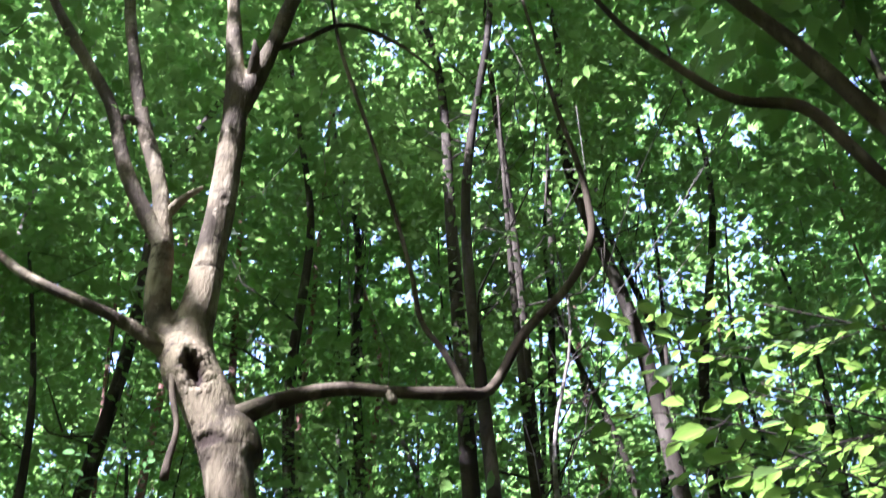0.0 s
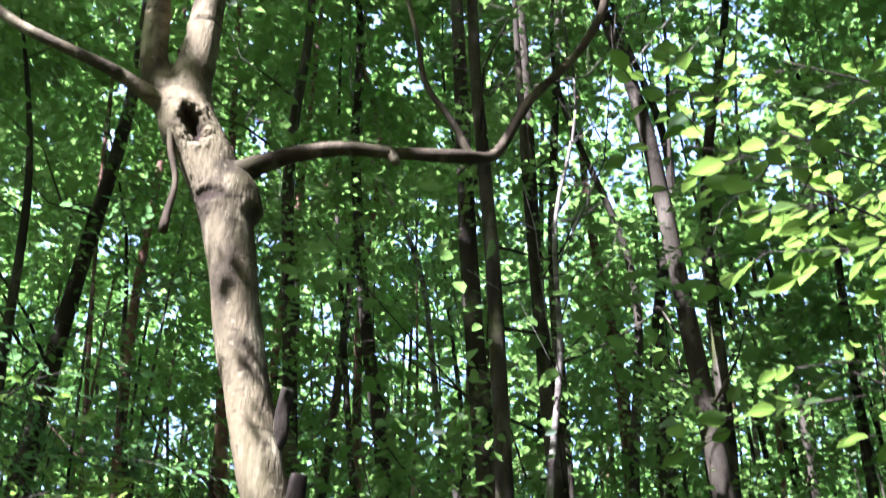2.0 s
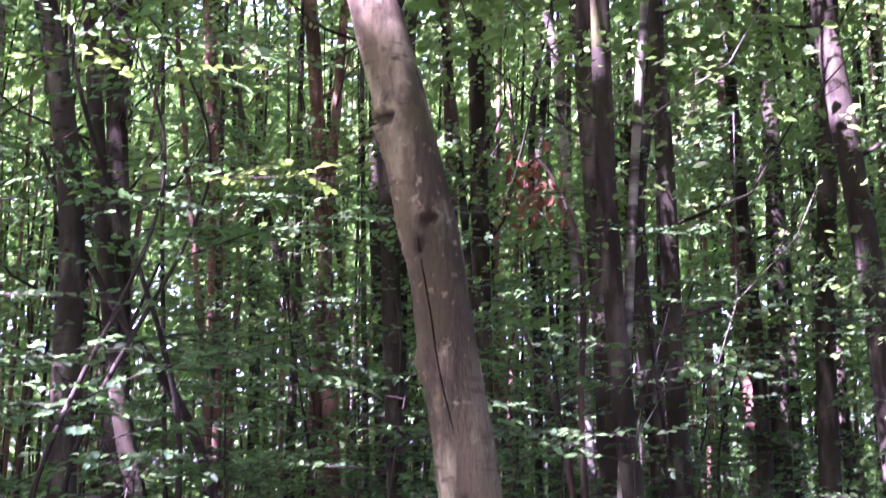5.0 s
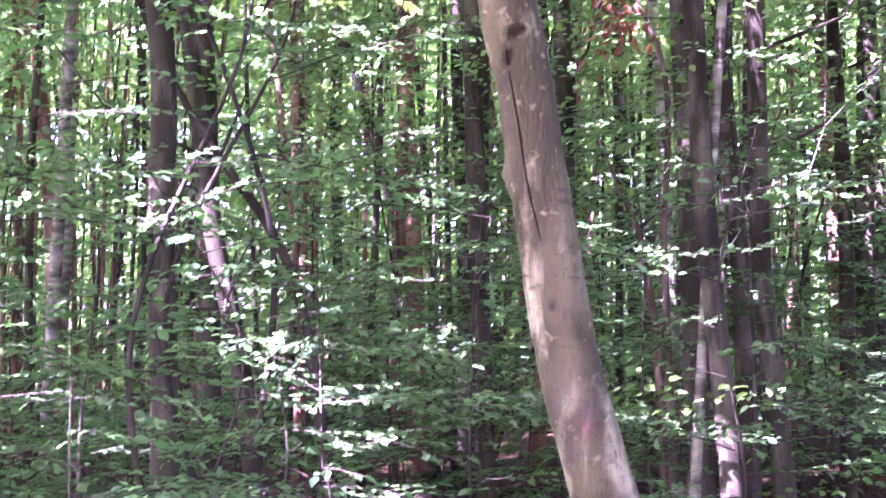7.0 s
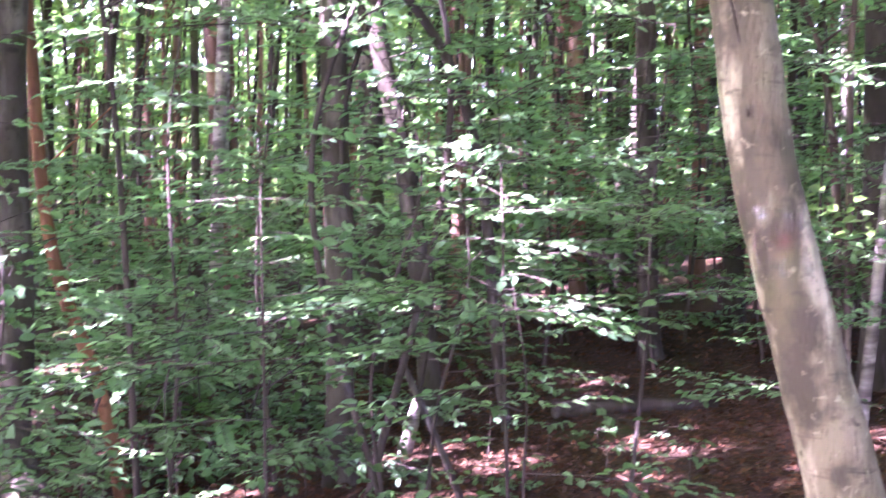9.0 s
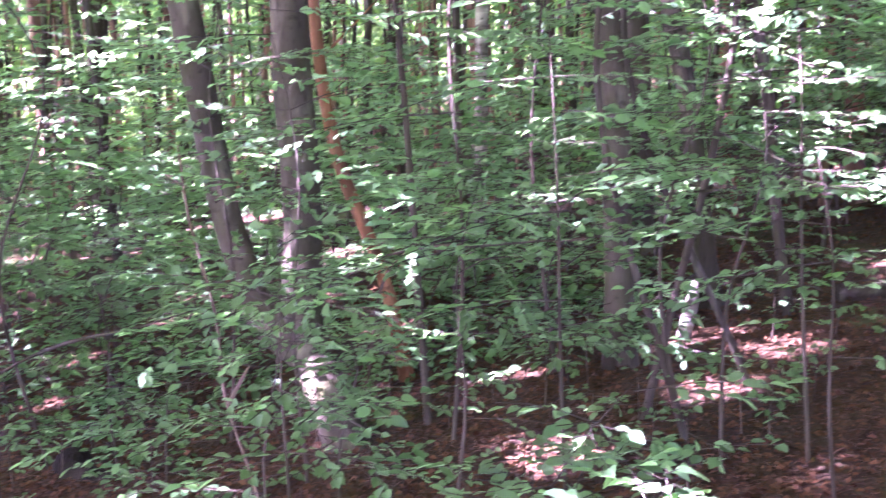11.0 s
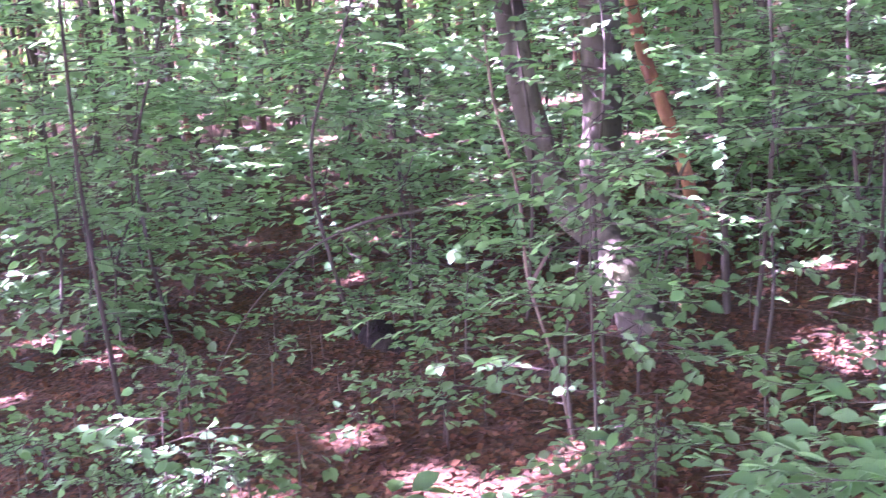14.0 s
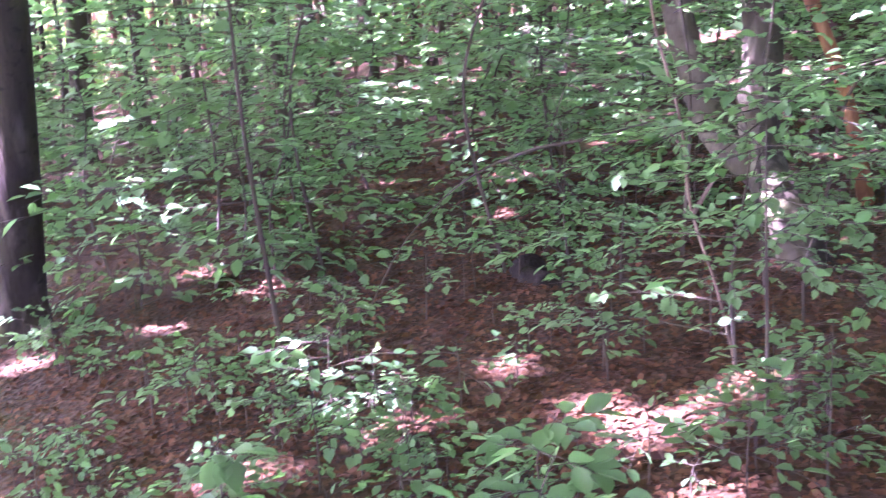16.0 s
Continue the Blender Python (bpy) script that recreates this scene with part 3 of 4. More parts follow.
tree("pine", 12.0, 0.14, (0.35, 5.47), (0.25, 9.38), crown=CROWNS_TOP[0])
tree("birch", 10.0, 0.093, (1.33, 4.9), (1.23, 5.91), (1.10, 6.44), crown=CROWNS[0], top=12)
tree("beech", 8.0, 0.19, (1.32, 5.17), (1.23, 6.45), (1.10, 9.8), (0.96, 12.2), crown=CROWNS[2], seg=12, limb_count=9)
tree("birch", 7.0, 0.068, (1.61, 5.0), (1.70, 5.77), crown=CROWNS_LOW[0], top=9)
tree("beech", 9.0, 0.19, (-2.06, 3.57), (-2.18, 5.52), (-2.12, 6.6), (-1.83, 9.37), crown=CROWNS[1])
tree("beech", 9.0, 0.16, (-0.16, 6.25), (-0.35, 8.75), crown=CROWNS[0])
tree("beech", 15.0, 0.13, (2.7, 11.83), (3.03, 18.4), crown=CROWNS_TOP[1], top=19)
tree("birch", 9.0, 0.10, (-3.25, 0.2), (-3.22, 0.73), (-3.20, 1.62), crown=CROWNS[0])
tree("orange", 5.8, 0.075, (-2.37, 0.04), (-2.48, 0.53), (-2.57, 0.79), (-2.70, 1.08), (-2.9, 2.4), top=6, limb_count=3, label="thin orange-barked young pine leaning in the shade")
# trunks down the slope
tree("dark", 3.0, 0.22, (-5.62, -0.45), (-5.42, 0.4), (-5.3, 1.15), crown=CROWNS[2], seg=20, label="dark smooth beech trunk with flared roots")
tree("beech", 6.6, 0.21, (-10.9, -1.0), (-10.6, 0.86), crown=CROWNS[1])
tree("beech", 7.9, 0.14, (-11.8, -1.0), (-11.5, 0.8), crown=CROWNS[1])
tree("beech", 12.0, 0.27, (-9.35, -0.3), (-9.23, 1.75), crown=CROWNS_TOP[0])
tree("birch", 16.0, 0.13, (-13.15, -0.28), (-13.06, 1.75), crown=CROWNS_TOP[1])
tree("pine", 18.0, 0.16, (-15.2, -0.55), (-15.09, 1.76), crown=CROWNS_TOP[0])
tree("beech", 14.0, 0.24, (-15.71, -0.7), (-15.59, 1.81), crown=CROWNS[0])
tree("beech", 13.0, 0.24, (-13.25, -0.6), (-13.17, 1.79), crown=CROWNS[0])


# the trunk with two stems on one root
def twin_tree():
    home = new("tree")
    home.location = (-2.62, 5.2, ground_z(-2.62, 5.2))
    a = tube([(0.50, -0.46, -0.15, 0.138), (0.36, -0.34, 0.05, 0.103), (0.10, -0.12, 0.30, 0.095), (-0.28, 0.05, 0.48, 0.083), (-0.46, 0.1, 0.83, 0.077), (-0.57, 0.1, 1.34, 0.076), (-0.68, 0.1, 1.95, 0.073), (-1.0, 0.2, 4.5, 0.058), (-1.3, 0.2, 9, 0.020)], 18, 0.08, 0.14, 3.0)
    b = tube([(0.46, -0.40, -0.15, 0.112), (0.30, -0.26, 0.10, 0.103), (0.06, -0.05, 0.30, 0.099), (-0.05, 0.05, 0.5, 0.097), (-0.06, 0.1, 0.9, 0.095), (-0.09, 0.1, 1.6, 0.092), (-0.10, 0.1, 2.1, 0.088), (0.1, 0.3, 6, 0.058), (0.2, 0.4, 11, 0.020)], 18, 0.08, 0.14, 8.0)
    knot = tube([(0.0, -0.02, 0.42, 0.056), (0.03, -0.10, 0.45, 0.051), (0.06, -0.14, 0.5, 0.034)], 12, 0.03, 0.2)
    part("trunk", mesh_of("trunk", *joined([a, b, knot]), GREY_BARK), home)
    part("crown", crown_for(CROWNS_TOP[0], -3.0, 5.5, 0.0, 0.9, 0.9, 811), home).location = (-0.38, 0.3, 0)
    tagged(home, "grey beech with two stems rising from one leaning root", "tree", group="trees of the wood")


twin_tree()


def in_hole(x, y, z):
    """True where a stem would stand in one of the wide-open holes."""
    up = np.arange(0.0, 12.0, 0.1)
    stem = np.stack([np.full(len(up), x), np.full(len(up), y), z + up], 1)
    return any(wide_open and (np.linalg.norm(np.cross(stem - c, SUN_DIR), axis=1) < 0.2 + r).any() for c, r, wide_open in GAPS)


# many thin stems deeper in the wood, and unseen shade trees around the camera
def filler(count, az0, az1, near, far, seed, crowns, kinds, top=(11, 17), dia=(0.07, 0.17)):
    r = np.random.default_rng(seed)
    for i in range(count):
        a = radians(r.uniform(az0, az1))
        d = near + (far - near) * r.random() ** 0.8
        x, y = 0.3 - d * math.sin(a), 0.1 + d * math.cos(a)
        z = ground_z(x, y)
        h = r.uniform(*top)
        lean = r.normal(0, 0.05)
        if in_hole(x, y, z):
            continue
        tree(kinds[int(r.integers(len(kinds)))], y, r.uniform(*dia), (x, z - 0.1), (x + lean * 2, z + 2), (x + lean * 5 + r.normal(0, 0.1), z + 5),
             top=h, crown=crowns[int(r.integers(len(crowns)))], seg=7, limb_count=4, limb_low=0.3, spread=r.uniform(0.8, 1.25))


filler(44, -28, 66, 11, 26, 3, CROWNS + CROWNS_LOW, ("beech", "beech", "pine", "beech", "birch"))
filler(40, -32, 72, 24, 45, 4, CROWNS + CROWNS_LOW, ("beech", "pine", "pine"), top=(14, 20))
filler(46, -26, 66, 9, 22, 6, CROWNS_TOP, ("beech", "pine", "beech"), top=(13, 18), dia=(0.05, 0.12))
filler(50, -28, 70, 16, 34, 9, CROWNS_TOP, ("pine", "beech", "pine"), top=(14, 19), dia=(0.07, 0.16))
filler(14, -42, -9, 8, 15, 7, CROWNS + CROWNS_LOW, ("beech",), top=(11, 16))
# unseen trees added beside and behind the camera to block light
filler(70, 70, 325, 3.5, 16, 5, CROWNS_SHADE, ("beech",), top=(13, 17))


def far_woods():
    """The leaves of the wood beyond the last stems that can be told apart, all the way round."""
    r = np.random.default_rng(8)
    a1, d1 = r.uniform(radians(-45), radians(85), 35000), r.uniform(28, 70, 35000)
    z1 = 15 * r.random(35000) ** 2.2
    band = np.sin(a1 * 37) + np.sin(a1 * 83 + d1 * 0.3) + np.sin(z1 * 1.1 + a1 * 20)
    keep = (band > -0.6) | (z1 < 5)
    a3, d3, z3 = r.uniform(radians(-32), radians(76), 56000), r.uniform(18, 36, 56000), 9.0 * r.random(56000) ** 1.35
    a4, d4, z4 = r.uniform(radians(-32), radians(60), 48000), r.uniform(23, 42, 48000), r.uniform(2.5, 13.5, 48000)
    # unseen larger leaves behind the camera, added to close off the sky
    a2, d2, z2 = r.uniform(radians(80), radians(318), 26000), r.uniform(17, 34, 26000), 15 * r.random(26000) ** 1.2
    a, d, up = np.concatenate([a1[keep], a2, a3, a4]), np.concatenate([d1[keep], d2, d3, d4]), np.concatenate([z1[keep], z2, z3, z4])
    x, y = -d * np.sin(a), d * np.cos(a)
    z = up + np.array([ground_z(u, v) for u, v in zip(x, y)])
    m = len(x)
    at = np.stack([x, y, z], 1)
    size = np.where(a < radians(78), r.uniform(0.16, 0.24, m) * np.clip(d / 26, 0.8, 2), r.uniform(0.4, 0.8, m))
    keep = ~in_break(at)
    at, size, m = at[keep], size[keep], int(keep.sum())
    me = leaf_mesh("far_woods", at, r.normal(0, 1, (m, 3)), np.array((0, 0, 1.0)) + r.normal(0, 0.7, (m, 3)), size, LEAF_FAR, fine=0, wide=0.75)
    tagged(new("far_woods", me), "distant green leaves closing the wood, with unseen ones behind", "foliage", kind="stuff")


far_woods()


def distant_thicket():
    """Many thin stems and, behind them, the closed dark mass of the wood under its own treetops."""
    r = np.random.default_rng(18)
    stems, kinds = [], []
    for count, near, far, kind in ((260, 10, 30, 0), (330, 13, 38, 1)):
        for _ in range(count):
            a, d = radians(r.uniform(-30, 70)), near + (far - near) * r.random() ** 0.8
            x, y = 0.3 - d * math.sin(a), 0.1 + d * math.cos(a)
            z = ground_z(x, y)
            lean, side, h, k = r.normal(0, 0.05), r.normal(0, 0.05), r.uniform(6, 13), r.uniform(0.014, 0.045)
            if in_hole(x, y, z):
                continue
            stems.append(tube([(x, y, z - 0.1, k), (x + lean * 3, y + side * 3, z + h * 0.35, k * 0.85), (x + lean * 6 + r.normal(0, 0.15), y + side * 6, z + h * 0.7, k * 0.6), (x + lean * 8, y + side * 8, z + h, 0.006)], 5, 3.0))
            kinds += [kind] * len(stems[-1][1])
    me = mesh_of("distant_stems", *joined(stems), GREY_BARK)
    me.materials.append(PINE_BARK)
    me.polygons.foreach_set("material_index", kinds)
    tagged(new("distant_stems", me), "thin grey and reddish stems crowding deep in the wood", "trees", kind="stuff")
    n = 15000
    a, d = r.uniform(radians(-48), radians(84), n), r.uniform(52, 74, n)
    low = np.stack([-d * np.sin(a), d * np.cos(a), -1.5 + 19 * r.random(n)], 1)
    m = 24000
    a, d = r.uniform(radians(-55), radians(90), m), np.sqrt(r.uniform(46 ** 2, 92 ** 2, m))
    high = np.stack([-d * np.sin(a), d * np.cos(a), r.uniform(17, 21, m)], 1)
    # the tops are thin down the slope, where the sun comes through
    high = high[(a < radians(34)) | (r.random(m) < 0.35)]
    m = len(high)
    at = np.concatenate([low, high])
    size = np.concatenate([r.uniform(0.7, 1.2, n), r.uniform(0.8, 1.3, m)])
    me = leaf_mesh("distant_woods", at, r.normal(0, 1, (n + m, 3)), np.array((0, 0, 1.0)) + r.normal(0, 0.6, (n + m, 3)), size, LEAF_FAR, fine=0, wide=0.8)
    tagged(new("distant_woods", me), "dark green mass of the wood far off", "foliage", kind="stuff")


distant_thicket()


def canopy_roof():
    """The closed tops of the wood overhead, with the breaks and holes left open."""
    r = np.random.default_rng(48)
    # the part behind the camera is unseen, added to hold back sky light
    n, behind = 76000, 36000
    a = np.concatenate([r.uniform(radians(-50), radians(82), n), r.uniform(radians(82), radians(310), behind)])
    d = np.concatenate([48.0 * r.random(n) ** 0.6, 32.0 * r.random(behind) ** 0.6])
    n += behind
    x, y, z = -d * np.sin(a), d * np.cos(a), r.uniform(14.0, 18.5, n)
    patch = np.sin(x * 0.9 + 1.3 * np.sin(y * 0.5)) + np.sin(y * 1.1 + z * 0.4)
    size = np.where(a < radians(82), r.uniform(0.31, 0.46, n), r.uniform(0.45, 0.75, n))
    at = np.stack([x, y, z], 1)
    # larger leaves up to the left, out of view, to shade the trees there
    left = (a > radians(45)) & (a < radians(82)) & (d < 14)
    size[left] *= 1.2
    # and thinner farther down the slope, where the sun comes through
    slope = (a > radians(30)) & (a < radians(66)) & (d > 17) & (r.random(n) < 0.55)
    tip = unit(r.normal(0, 1, (n, 3)) * (1, 1, 0.3))
    mid = at + tip * size[:, None] * 0.5
    keep = ~in_break(mid, size) & ~open_sky(mid, size * 1.25) & (patch > -1.35) & ~slope
    at, size, tip = at[keep], size[keep], tip[keep]
    # the tops that stand in view carry smaller leaves, three for each
    turn, far = np.arctan2(-at[:, 0], at[:, 1]), np.hypot(at[:, 0], at[:, 1])
    shown = (np.abs(turn) < radians(32)) & (far > 11) & (far < 36)
    more = np.repeat(at[shown], 3, 0) + r.normal(0, 0.26, (3 * int(shown.sum()), 3))
    clear = ~open_sky(more, 0.35) & ~in_break(more, 0.25)
    more, small = more[clear], np.repeat(size[shown] * 0.56, 3)[clear]
    at, size = np.concatenate([at[~shown], more]), np.concatenate([size[~shown], small])
    tip = np.concatenate([tip[~shown], unit(r.normal(0, 1, (len(more), 3)) * (1, 1, 0.3))])
    # unseen tufts added up-sun to shade the forked beech's lower stem and the stems behind it
    for x, y, z, spread in ((0.50, 4.36, 2.42, 0.24), (0.30, 4.36, 3.10, 0.12), (0.66, 4.36, 1.7, 0.3), (1.50, 6.95, 1.4, 0.35), (1.80, 7.6, 1.2, 0.40), (1.78, 8.0, 2.2, 0.35), (-0.75, 3.9, 1.2, 0.3)):
        shade_tuft = np.array((x, y, z)) + SUN_DIR * r.uniform(15.0, 19.5, 150)[:, None] + r.normal(0, spread, (150, 3))
        shade_tuft = shade_tuft[~open_sky(shade_tuft, 0.3)]
        at, size, tip = np.concatenate([at, shade_tuft]), np.concatenate([size, r.uniform(0.3, 0.45, len(shade_tuft))]), np.concatenate([tip, unit(r.normal(0, 1, (len(shade_tuft), 3)) * (1, 1, 0.3))])
    m = len(at)
    me = leaf_mesh("canopy_roof", at, tip, np.array((0, 0, 1.0)) + r.normal(0, 0.4, (m, 3)), size, LEAF_FAR, fine=0, wide=0.75)
    tagged(new("canopy_roof", me), "green treetops over the wood, with unseen leaves added for shade", "foliage", kind="stuff")


canopy_roof()


# ---------------------------------------------------------------- the forked beech
MAIN_Y = 4.45


def main_tree():
    x0 = 1.02
    z0 = ground_z(x0, MAIN_Y)
    home = new("forked_beech")
    home.location = (x0, MAIN_Y, z0)
    o = np.array((x0, MAIN_Y, z0, 0))

    def limb(pts, seg=24, step=0.05, rough=0.07, seed=0.0, flare=0.0):
        return tube([np.array(p) - o for p in pts], seg, step, rough, seed, flare)

    Y = MAIN_Y
    stem = limb([(1.02, Y, z0 - 0.15, 0.17), (0.92, Y, 0.7, 0.130), (0.73, Y, 1.36, 0.116), (0.60, Y, 1.87, 0.112), (0.535, Y, 2.27, 0.109), (0.445, Y, 2.86, 0.104),
                 (0.34, Y, 3.32, 0.100), (0.14, Y, 4.10, 0.093), (0.03, Y, 4.55, 0.098), (-0.04, Y, 4.95, 0.107), (-0.12, Y, 5.25, 0.116), (-0.22, Y, 5.47, 0.121),
                 (-0.30, Y, 5.70, 0.105), (-0.29, Y, 6.10, 0.082), (-0.26, Y, 6.78, 0.074), (-0.27, Y, 7.40, 0.066), (-0.34, Y, 8.04, 0.046), (-0.44, Y, 8.9, 0.040), (-0.7, Y, 12, 0.024)], 36, 0.03, 0.08, 1.0, 0.5)
    left = limb([(-0.29, Y, 5.55, 0.10), (-0.47, Y, 5.86, 0.070), (-0.53, Y, 6.38, 0.060), (-0.59, Y, 6.73, 0.047), (-0.75, Y, 7.25, 0.043), (-0.86, Y, 7.67, 0.040), (-1.0, Y, 8.35, 0.036), (-1.3, Y + 0.1, 11, 0.02)], 20, 0.04, 0.1, 4.0)
    knuckle = limb([(-0.21, Y - 0.01, 5.42, 0.10), (-0.29, Y - 0.02, 5.58, 0.125), (-0.38, Y, 5.78, 0.09)], 24, 0.04, 0.1, 9.0)
    collar = limb([(0.0, Y, 5.10, 0.10), (-0.07, Y, 5.22, 0.127), (-0.12, Y, 5.30, 0.11)], 24, 0.03, 0.1, 2.0)
    right = limb([(-0.27, Y, 7.30, 0.060), (-0.14, Y, 7.78, 0.054), (-0.03, Y, 8.32, 0.047), (0.15, Y, 9.6, 0.038), (0.3, Y, 12, 0.02)], 20, 0.04, 0.1, 6.0)
    trunk = part("trunk", mesh_of("trunk", *joined([stem, left, knuckle, collar, right]), BEECH_BARK), home)
    rm = trunk.modifiers.new("grown_together", "REMESH")
    rm.mode, rm.voxel_size, rm.use_smooth_shade = "VOXEL", 0.0155, True
    sm = trunk.modifiers.new("soft", "SMOOTH")
    sm.factor, sm.iterations = 0.5, 5
    bpy.context.view_layer.update()
    grown = bpy.data.meshes.new_from_object(trunk.evaluated_get(bpy.context.evaluated_depsgraph_get()))
    trunk.modifiers.clear()
    trunk.data = grown
    # the rotten hole, branch scars and uneven bark, pressed into the grown stem
    co = np.empty(len(grown.vertices) * 3)
    grown.vertices.foreach_get("co", co)
    co = co.reshape(-1, 3)
    no = np.array([v.normal[:] for v in grown.vertices])
    wave = np.array([noise.noise(Vector(c * (7, 7, 4))) * 0.006 + noise.noise(Vector(c * (22, 22, 9))) * 0.003 + noise.noise(Vector(c * 60)) * 0.0012 for c in co])
    dark = np.zeros(len(co))
    front = no[:, 1] < 0.35

    def press(x, z, rx, rz, lean, depth, lip, ragged, rotten):
        dx, dz = co[:, 0] + x0 - x, co[:, 2] + z0 - z
        u, v = (dx - lean * dz) / rx, dz / rz
        d = np.sqrt(u * u + v * v) * (1 + ragged * np.array([noise.noise(Vector((p[0] * 40, p[1] * 40, 5))) for p in zip(dx, dz)]))
        wave[:] += np.where(front, -depth * np.clip(1.25 - d, 0, 1) ** 0.7 * (d < 1.25) + lip * np.exp(-((d - 1.35) / 0.25) ** 2), 0)
        if rotten:
            dark[:] = np.maximum(dark, front * np.clip((1.25 - d) / 0.35, 0, 1) * (0.97 if rz > 0.06 else 0.75))

    press(-0.25, 5.53, 0.040, 0.085, -0.35, 0.075, 0.010, 0.55, True)
    press(0.435, 2.95, 0.028, 0.022, 0.2, 0.028, 0.012, 0.5, True)
    press(0.405, 2.86, 0.018, 0.030, -0.1, 0.018, 0.008, 0.4, True)
    press(0.40, 2.92, 0.06, 0.06, -0.1, -0.010, 0.008, 0.6, False)
    press(0.375, 2.44, 0.045, 0.055, -0.1, -0.022, 0.006, 0.5, False)
    press(0.365, 2.47, 0.028, 0.012, -0.1, 0.02, 0.004, 0.4, True)
    press(0.275, 3.33, 0.032, 0.030, -0.2, 0.035, 0.014, 0.5, True)
    press(0.315, 3.29, 0.06, 0.07, -0.2, -0.012, 0.010, 0.6, False)
    press(-0.15, 5.17, 0.06, 0.035, -0.2, 0.008, 0.006, 0.9, True)
    press(-0.24, 6.62, 0.018, 0.03, 0.0, 0.004, 0.004, 0.4, False)
    press(-0.29, 6.35, 0.02, 0.02, 0.0, 0.004, 0.004, 0.4, False)
    press(-0.52, 6.25, 0.05, 0.008, 0.0, 0.008, 0.004, 0.6, True)
    press(-0.28, 6.18, 0.05, 0.010, 0.2, 0.010, 0.006, 0.6, True)
    press(-0.20, 7.05, 0.02, 0.02, 0.0, 0.004, 0.005, 0.4, False)
    press(0.56, 1.98, 0.014, 0.016, 0.0, 0.008, 0.004, 0.4, True)
    grown.vertices.foreach_set("co", (co + no * wave[:, None]).ravel())
    grown.attributes.new("rot", "FLOAT", "POINT").data.foreach_set("value", dark)
    grown.shade_smooth()
    grown.update()

    def branch(name, pts, label="", seg=12, step=0.05, rough=0.12, mat=BEECH_BARK):
        return part(name, mesh_of(name, *limb(pts, seg, step, rough, pts[0][0]), mat), home, label)

    branch("limb", [(-0.50, Y - 0.02, 6.30, 0.046), (-0.76, Y - 0.05, 6.80, 0.040), (-0.95, Y - 0.05, 7.37, 0.036), (-1.14, Y - 0.05, 7.72, 0.033), (-1.43, Y - 0.05, 8.27, 0.028), (-1.9, Y, 9.5, 0.012)])
    branch("limb", [(-1.12, Y - 0.05, 7.68, 0.025), (-1.26, Y - 0.06, 7.90, 0.02), (-1.45, Y - 0.06, 8.3, 0.016)])
    branch("limb", [(-0.32, Y - 0.02, 5.62, 0.055), (-0.62, Y - 0.12, 5.79, 0.032), (-0.96, Y - 0.15, 5.95, 0.026), (-1.10, Y - 0.15, 6.03, 0.026), (-1.25, Y - 0.15, 6.16, 0.022), (-1.9, Y - 0.2, 6.7, 0.012)], "half-bare limb lit along its upper side")
    # limbs darkened by colour to look shaded; the lit limb keeps beech bark
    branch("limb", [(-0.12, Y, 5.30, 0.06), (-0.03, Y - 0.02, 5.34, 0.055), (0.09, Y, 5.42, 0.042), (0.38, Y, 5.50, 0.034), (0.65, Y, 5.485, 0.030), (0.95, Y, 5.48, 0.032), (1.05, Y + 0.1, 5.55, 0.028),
                    (1.27, Y + 0.15, 5.95, 0.024), (1.52, Y + 0.15, 6.27, 0.022), (1.66, Y + 0.15, 6.59, 0.022), (1.66, Y + 0.15, 6.88, 0.020), (1.55, Y + 0.15, 7.6, 0.014), (1.4, Y + 0.2, 8.8, 0.01)], "long limb running sideways, then bending upward", mat=DARK_LIMB_BARK)
    branch("limb", [(0.98, Y + 0.05, 5.50, 0.020), (0.86, Y + 0.15, 5.85, 0.015), (0.78, Y + 0.15, 5.98, 0.014), (0.72, Y + 0.15, 6.3, 0.013), (0.49, Y + 0.15, 7.3, 0.011), (0.27, Y + 0.15, 8.14, 0.012), (0.15, Y + 0.2, 9, 0.006)], mat=DARK_LIMB_BARK)
    branch("limb", [(-0.13, Y + 0.05, 7.95, 0.022), (0.06, Y + 0.15, 8.19, 0.017), (0.26, Y + 0.15, 8.33, 0.015), (0.61, Y + 0.15, 8.17, 0.012), (0.9, Y + 0.2, 7.9, 0.006)], mat=DARK_LIMB_BARK)
    branch("limb", [(0.62, Y, 5.48, 0.03), (0.64, Y - 0.02, 5.42, 0.02)], "", 8, 0.02)
    branch("limb", [(-0.55, Y, 6.55, 0.03), (-0.42, Y - 0.04, 6.68, 0.02), (-0.36, Y - 0.05, 6.72, 0.01)], "", 8, 0.03)
    branch("limb", [(-0.70, Y, 7.10, 0.03), (-0.76, Y - 0.02, 7.24, 0.028), (-0.86, Y, 7.28, 0.03)], "", 8, 0.03)
    # broken stubs on the stem
    branch("stub", [(0.15, Y, 3.99, 0.045), (0.225, Y - 0.03, 4.10, 0.038), (0.232, Y - 0.04, 4.20, 0.036), (0.245, Y - 0.05, 4.29, 0.033)], "dark broken stub beside the stem", 14, 0.012, 0.9, DARK_BARK)
    branch("stub", [(0.23, Y, 3.70, 0.055), (0.295, Y - 0.02, 3.84, 0.042), (0.312, Y - 0.03, 3.95, 0.034)], "short dark broken stub", 14, 0.012, 0.9, DARK_BARK)
    branch("stub", [(-0.20, Y, 7.62, 0.04), (-0.18, Y - 0.1, 7.74, 0.025), (-0.19, Y - 0.13, 7.82, 0.008)], "splintered stub", 10, 0.02, 0.4)
